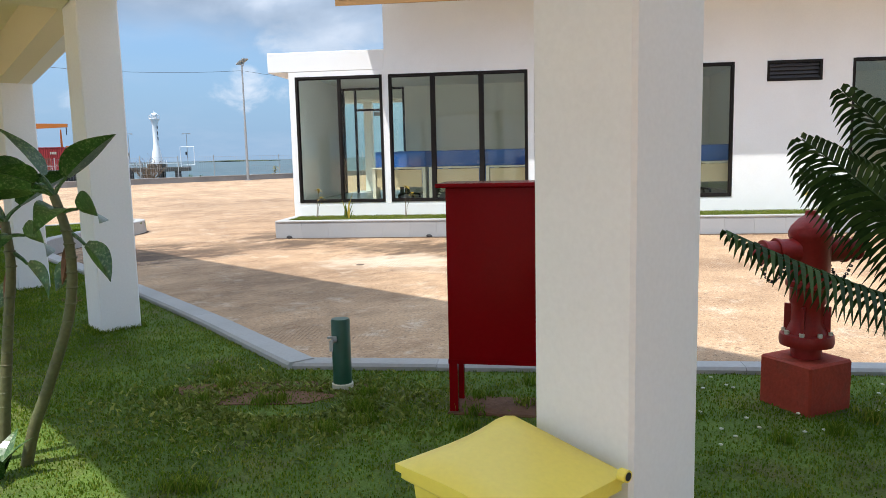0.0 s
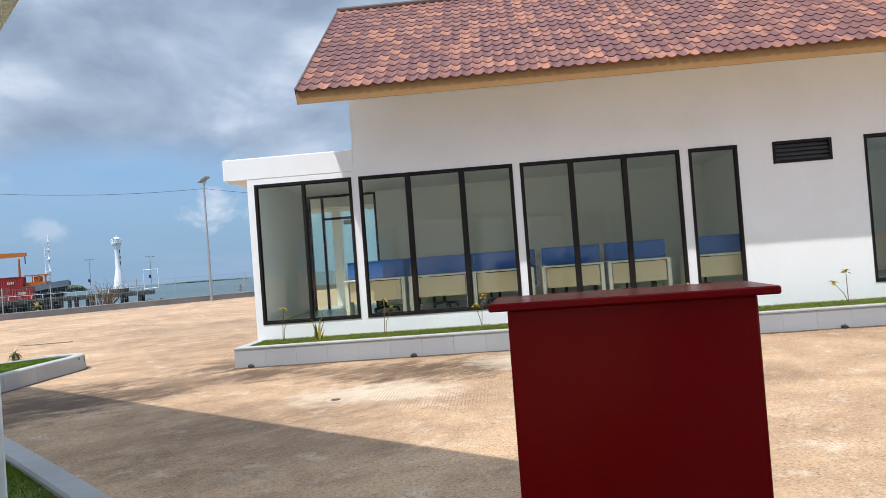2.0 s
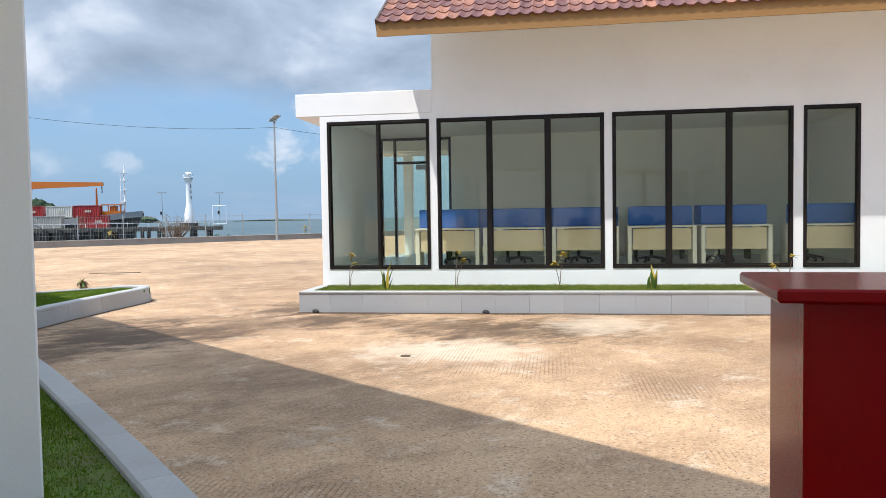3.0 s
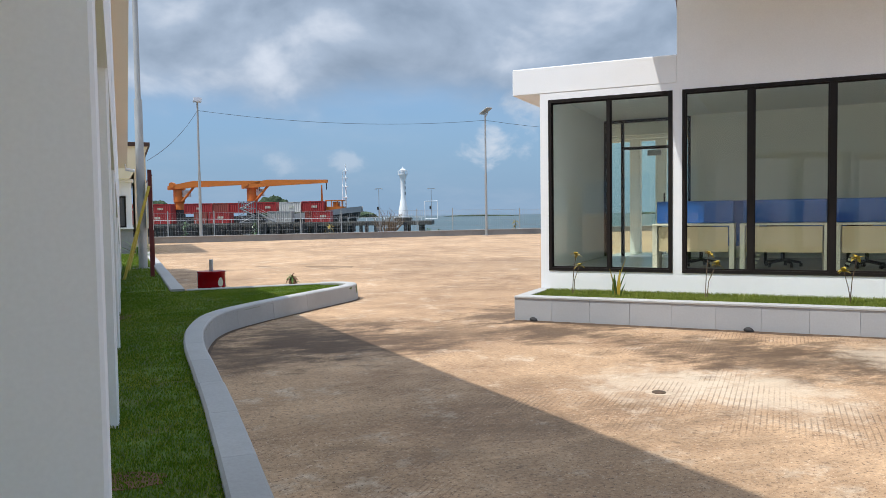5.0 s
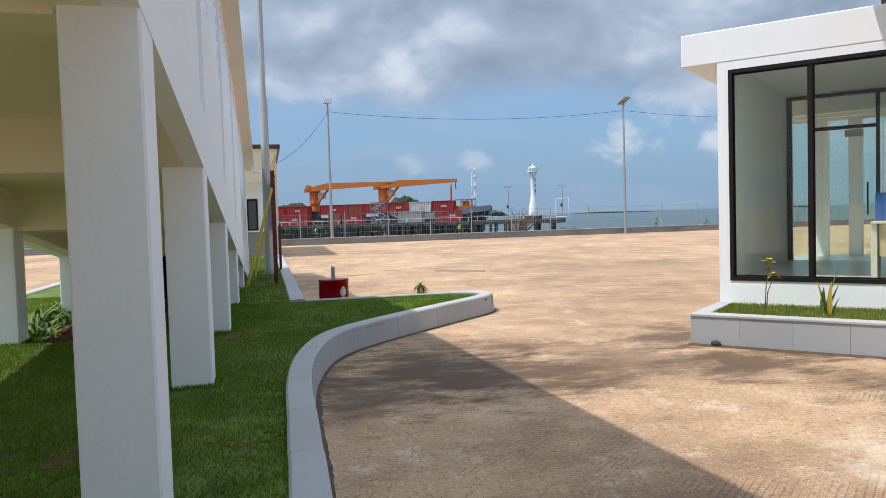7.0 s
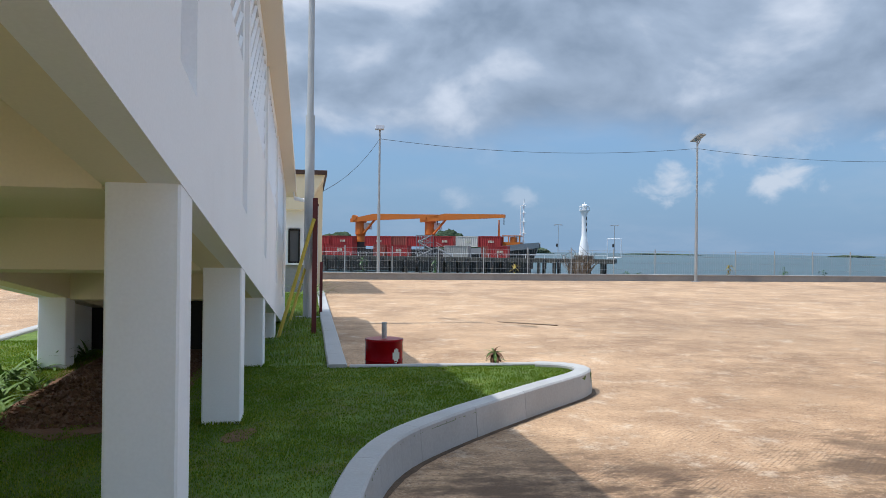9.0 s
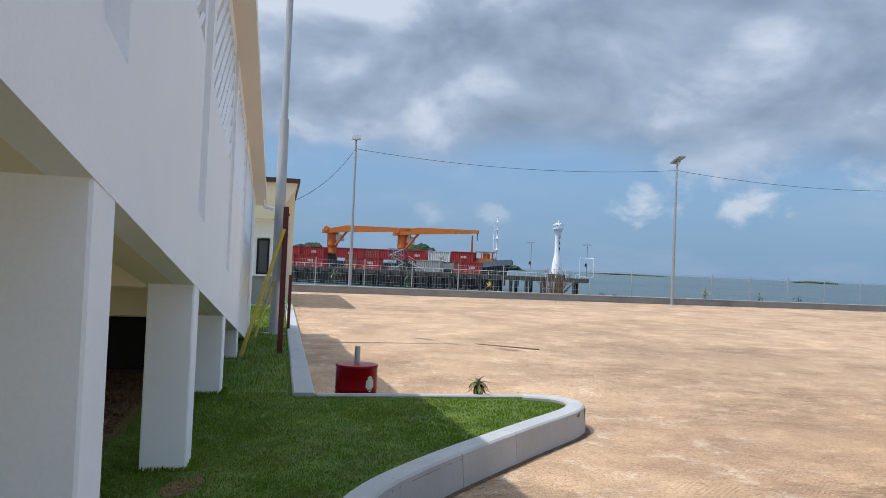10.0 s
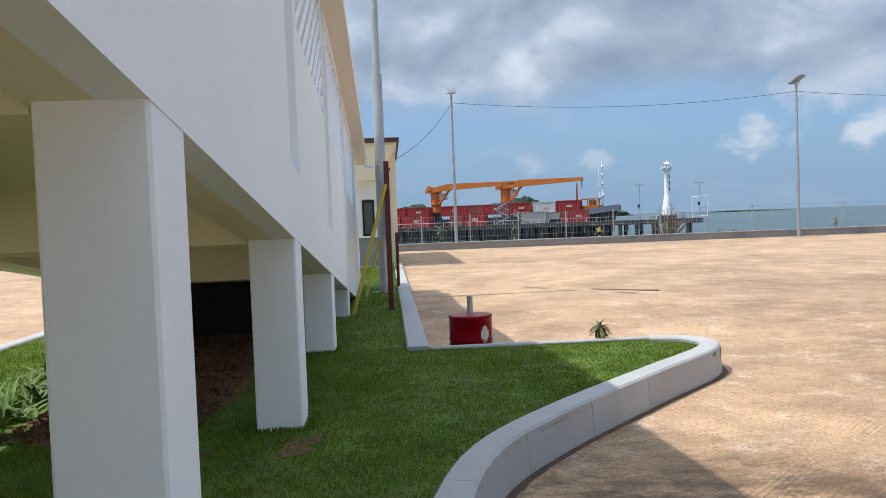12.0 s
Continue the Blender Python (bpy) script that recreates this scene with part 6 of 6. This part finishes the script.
def in_lawn(px, py):
    hit = np.zeros(len(px), bool)
    for (ax, ay), (bx, by) in zip(POLY, np.roll(POLY, -1, 0)):
        c = (ay > py) != (by > py)
        with np.errstate(divide="ignore", invalid="ignore"):
            hit ^= c & (px < (bx - ax) * (py - ay) / (by - ay) + ax)
    return hit


def pick_box(n0, n1, s0, s1, clump):
    def pick(r, count):
        px, py = r.uniform(n0, n1, count), r.uniform(s0, s1, count)
        d = np.sin(px * 3.1 + 1.3 * np.sin(py * 2.3)) * np.sin(py * 2.7 + 1.1 * np.sin(px * 1.9))
        d2 = np.sin(px * 9.7 + 2.1 * np.sin(py * 7.3)) * np.sin(py * 8.9 + 1.7 * np.sin(px * 6.1))
        keep = in_lawn(px, py) & (r.uniform(0, 1, count) < 0.62 + clump * (0.6 * d + 0.7 * d2))
        keep &= ~((px > -0.35) & (px < 1.1) & (py > 15.6 + 0.3 * d2) & (py < 25.3))
        px, py = px[keep], py[keep]
        return np.stack([px, py, np.full(len(px), LAWN_Z)], 1)
    return pick


for n0, n1, s0, s1, cnt, h0, h1 in ((-1.5, 6.5, 0.8, 7.5, 400000, 0.007, 0.018), (0.0, 2.8, 7.5, 12.0, 135000, 0.008, 0.022), (0.0, 1.0, 12.0, 15.9, 36000, 0.008, 0.022), (1.0, 6.3, 12.0, 19.0, 330000, 0.006, 0.020), (1.2, 3.0, 19.0, 35.0, 40000, 0.02, 0.06), (-2.4, 0.0, 7.0, 22.0, 190000, 0.012, 0.034)):
    g = blades("grass_blades", cnt, pick_box(n0, n1, s0, s1, 0.35), "short mown grass blades on the lawn", h0, h1, int(cnt + s0))
    g.matrix_world = RAMP


def pick_feet(r, count):
    """Round the feet of the columns."""
    feet = [(N1 - CWN / 2, s_ + CW / 2) for s_ in NEAR_S[:5]] + [(N0 + CWN / 2, s_ + CW / 2) for s_ in NEAR_S[:5]] + [(1.585, 1.35)]
    f_ = np.array(feet)[r.integers(0, len(feet), count)]
    a_ = r.uniform(0, 2 * np.pi, count)
    k_ = 1 / np.maximum(np.abs(np.cos(a_)), np.abs(np.sin(a_)))
    d_ = (0.178 + np.abs(r.normal(0, 0.022, count))) * k_
    return np.stack([f_[:, 0] + d_ * np.cos(a_), f_[:, 1] + d_ * np.sin(a_), np.full(count, LAWN_Z)], 1)


g = blades("column_fringe", 9000, pick_feet, "longer grass fringe round the column feet", 0.015, 0.05, 55, 1.2)
g.matrix_world = RAMP


def pick_litter(r, count):
    px, py = r.uniform(-0.3, 1.15, count), r.uniform(15.7, 20.6, count)
    return np.stack([px, py, np.full(count, LAWN_Z + 0.008)], 1)


g = blades("soil_litter", 7000, pick_litter, "dry leaf litter and crumbs on the bare soil", 0.006, 0.03, 58, 3.0, 4.0, material=EARTH)
g.matrix_world = RAMP


def pick_planter(r, count):
    px, py = r.uniform(-5.28, 9, count), r.uniform(15.03, F - 0.02, count)
    return np.stack([px, py, np.full(count, 0.345)], 1)


blades("planter_grass", 60000, pick_planter, "short grass blades in the planter strip", 0.02, 0.055, 77, material=BLADE2)


def pick_tuft(r, count):
    c = np.stack([r.uniform(-2.6, 2.4, 60), r.uniform(2.0, 4.5, 60)], 1)
    i = r.integers(0, 60, count)
    p = c[i] + r.normal(0, 0.035, (count, 2))
    return np.stack([p[:, 0], p[:, 1], np.full(count, LAWN_Z)], 1)


blades("weed_tufts", 5000, pick_tuft, "longer grass tufts scattered in the lawn", 0.035, 0.075, 91, 0.9)



def pick_creeper(r, count):
    a, d = r.uniform(0, 2 * np.pi, count), 0.30 + np.abs(r.normal(0, 0.34, count))
    x, y = -1.65 + 1.2 * d * np.cos(a), 3.86 + 0.75 * d * np.sin(a)
    return np.stack([x, y, np.full(count, LAWN_Z)], 1)


blades("creeping_weed", 3800, pick_creeper, "small-leaved creeping weed round the bare patch", 0.012, 0.03, 93, 2.2, 3.4, material=BLADE2)

# fallen petals near the hydrant
bm = bmesh.new()
rnd = random.Random(31)
for i in range(42):
    x, y = rnd.uniform(0.5, 2.6), rnd.uniform(3.3, 4.5)
    bmesh.ops.create_icosphere(bm, subdivisions=1, radius=0.012, matrix=Matrix.Translation((x, y, LAWN_Z + 0.025)) @ Matrix.Diagonal((1, 1, 0.5, 1)))
tagged(part("fallen_petals", bm, PETAL), "small white fallen flowers in the grass", "petals", kind="stuff")

# ---------- roof tiles ----------
TW, TL = 0.20, 0.33
ROWS = int(math.hypot(RY - EY, RZ - EZ - 0.25) / TL) + 1
COLS = int((14.5 - RX) / TW)


def tile_verts(x0, y0):
    """A wavy tile with a lipped lower edge, in the plane of the slope."""
    sec = [(0.0, 0.030), (0.028, 0.044), (0.056, 0.030), (0.10, 0.010), (0.16, 0.010), (0.204, 0.030)]
    lo = [(x0 + x, y0, z + 0.018) for x, z in sec]
    dip = [(x0 + x, y0 - 0.0, z - 0.006) for x, z in sec]
    lo = [(x, y - (0.018 if 1 < i < 5 else 0.0), z) for i, (x, y, z) in enumerate(lo)]
    dip = [(x, y - (0.018 if 1 < i < 5 else 0.0), z) for i, (x, y, z) in enumerate(dip)]
    hi = [(x0 + x, y0 + TL + 0.02, z) for x, z in sec]
    return lo + hi + dip


def tile_faces(o):
    return [(o + i, o + i + 1, o + 7 + i, o + 6 + i) for i in range(5)] + [(o + i + 1, o + i, o + 12 + i, o + 13 + i) for i in range(5)]


SLOPE = pose(RX, EY - 0.02, EZ + 0.215, math.degrees(TA), 0, 0)
one = bpy.data.meshes.new("roof_tile")
one.from_pydata(tile_verts(0, 0), [], tile_faces(0))
one.materials.append(TILE1)
vs_, fs_ = [], []
near_cols = 300 // ROWS
for c in range(COLS):
    for r_ in range(ROWS):
        if c < near_cols:
            ob = new("roof_tile", one)
            ob.parent = roof
            ob.matrix_basis = SLOPE @ Matrix.Translation((c * TW, r_ * TL, 0))
        else:
            fs_ += tile_faces(len(vs_))
            vs_ += tile_verts(c * TW, r_ * TL)
me = bpy.data.meshes.new("tile_field")
me.from_pydata(vs_, [], fs_)
me.materials.append(TILE2)
tf = new("tile_field", me)
tf.parent = roof
tf.matrix_basis = SLOPE
tf["kind"] = "stuff"
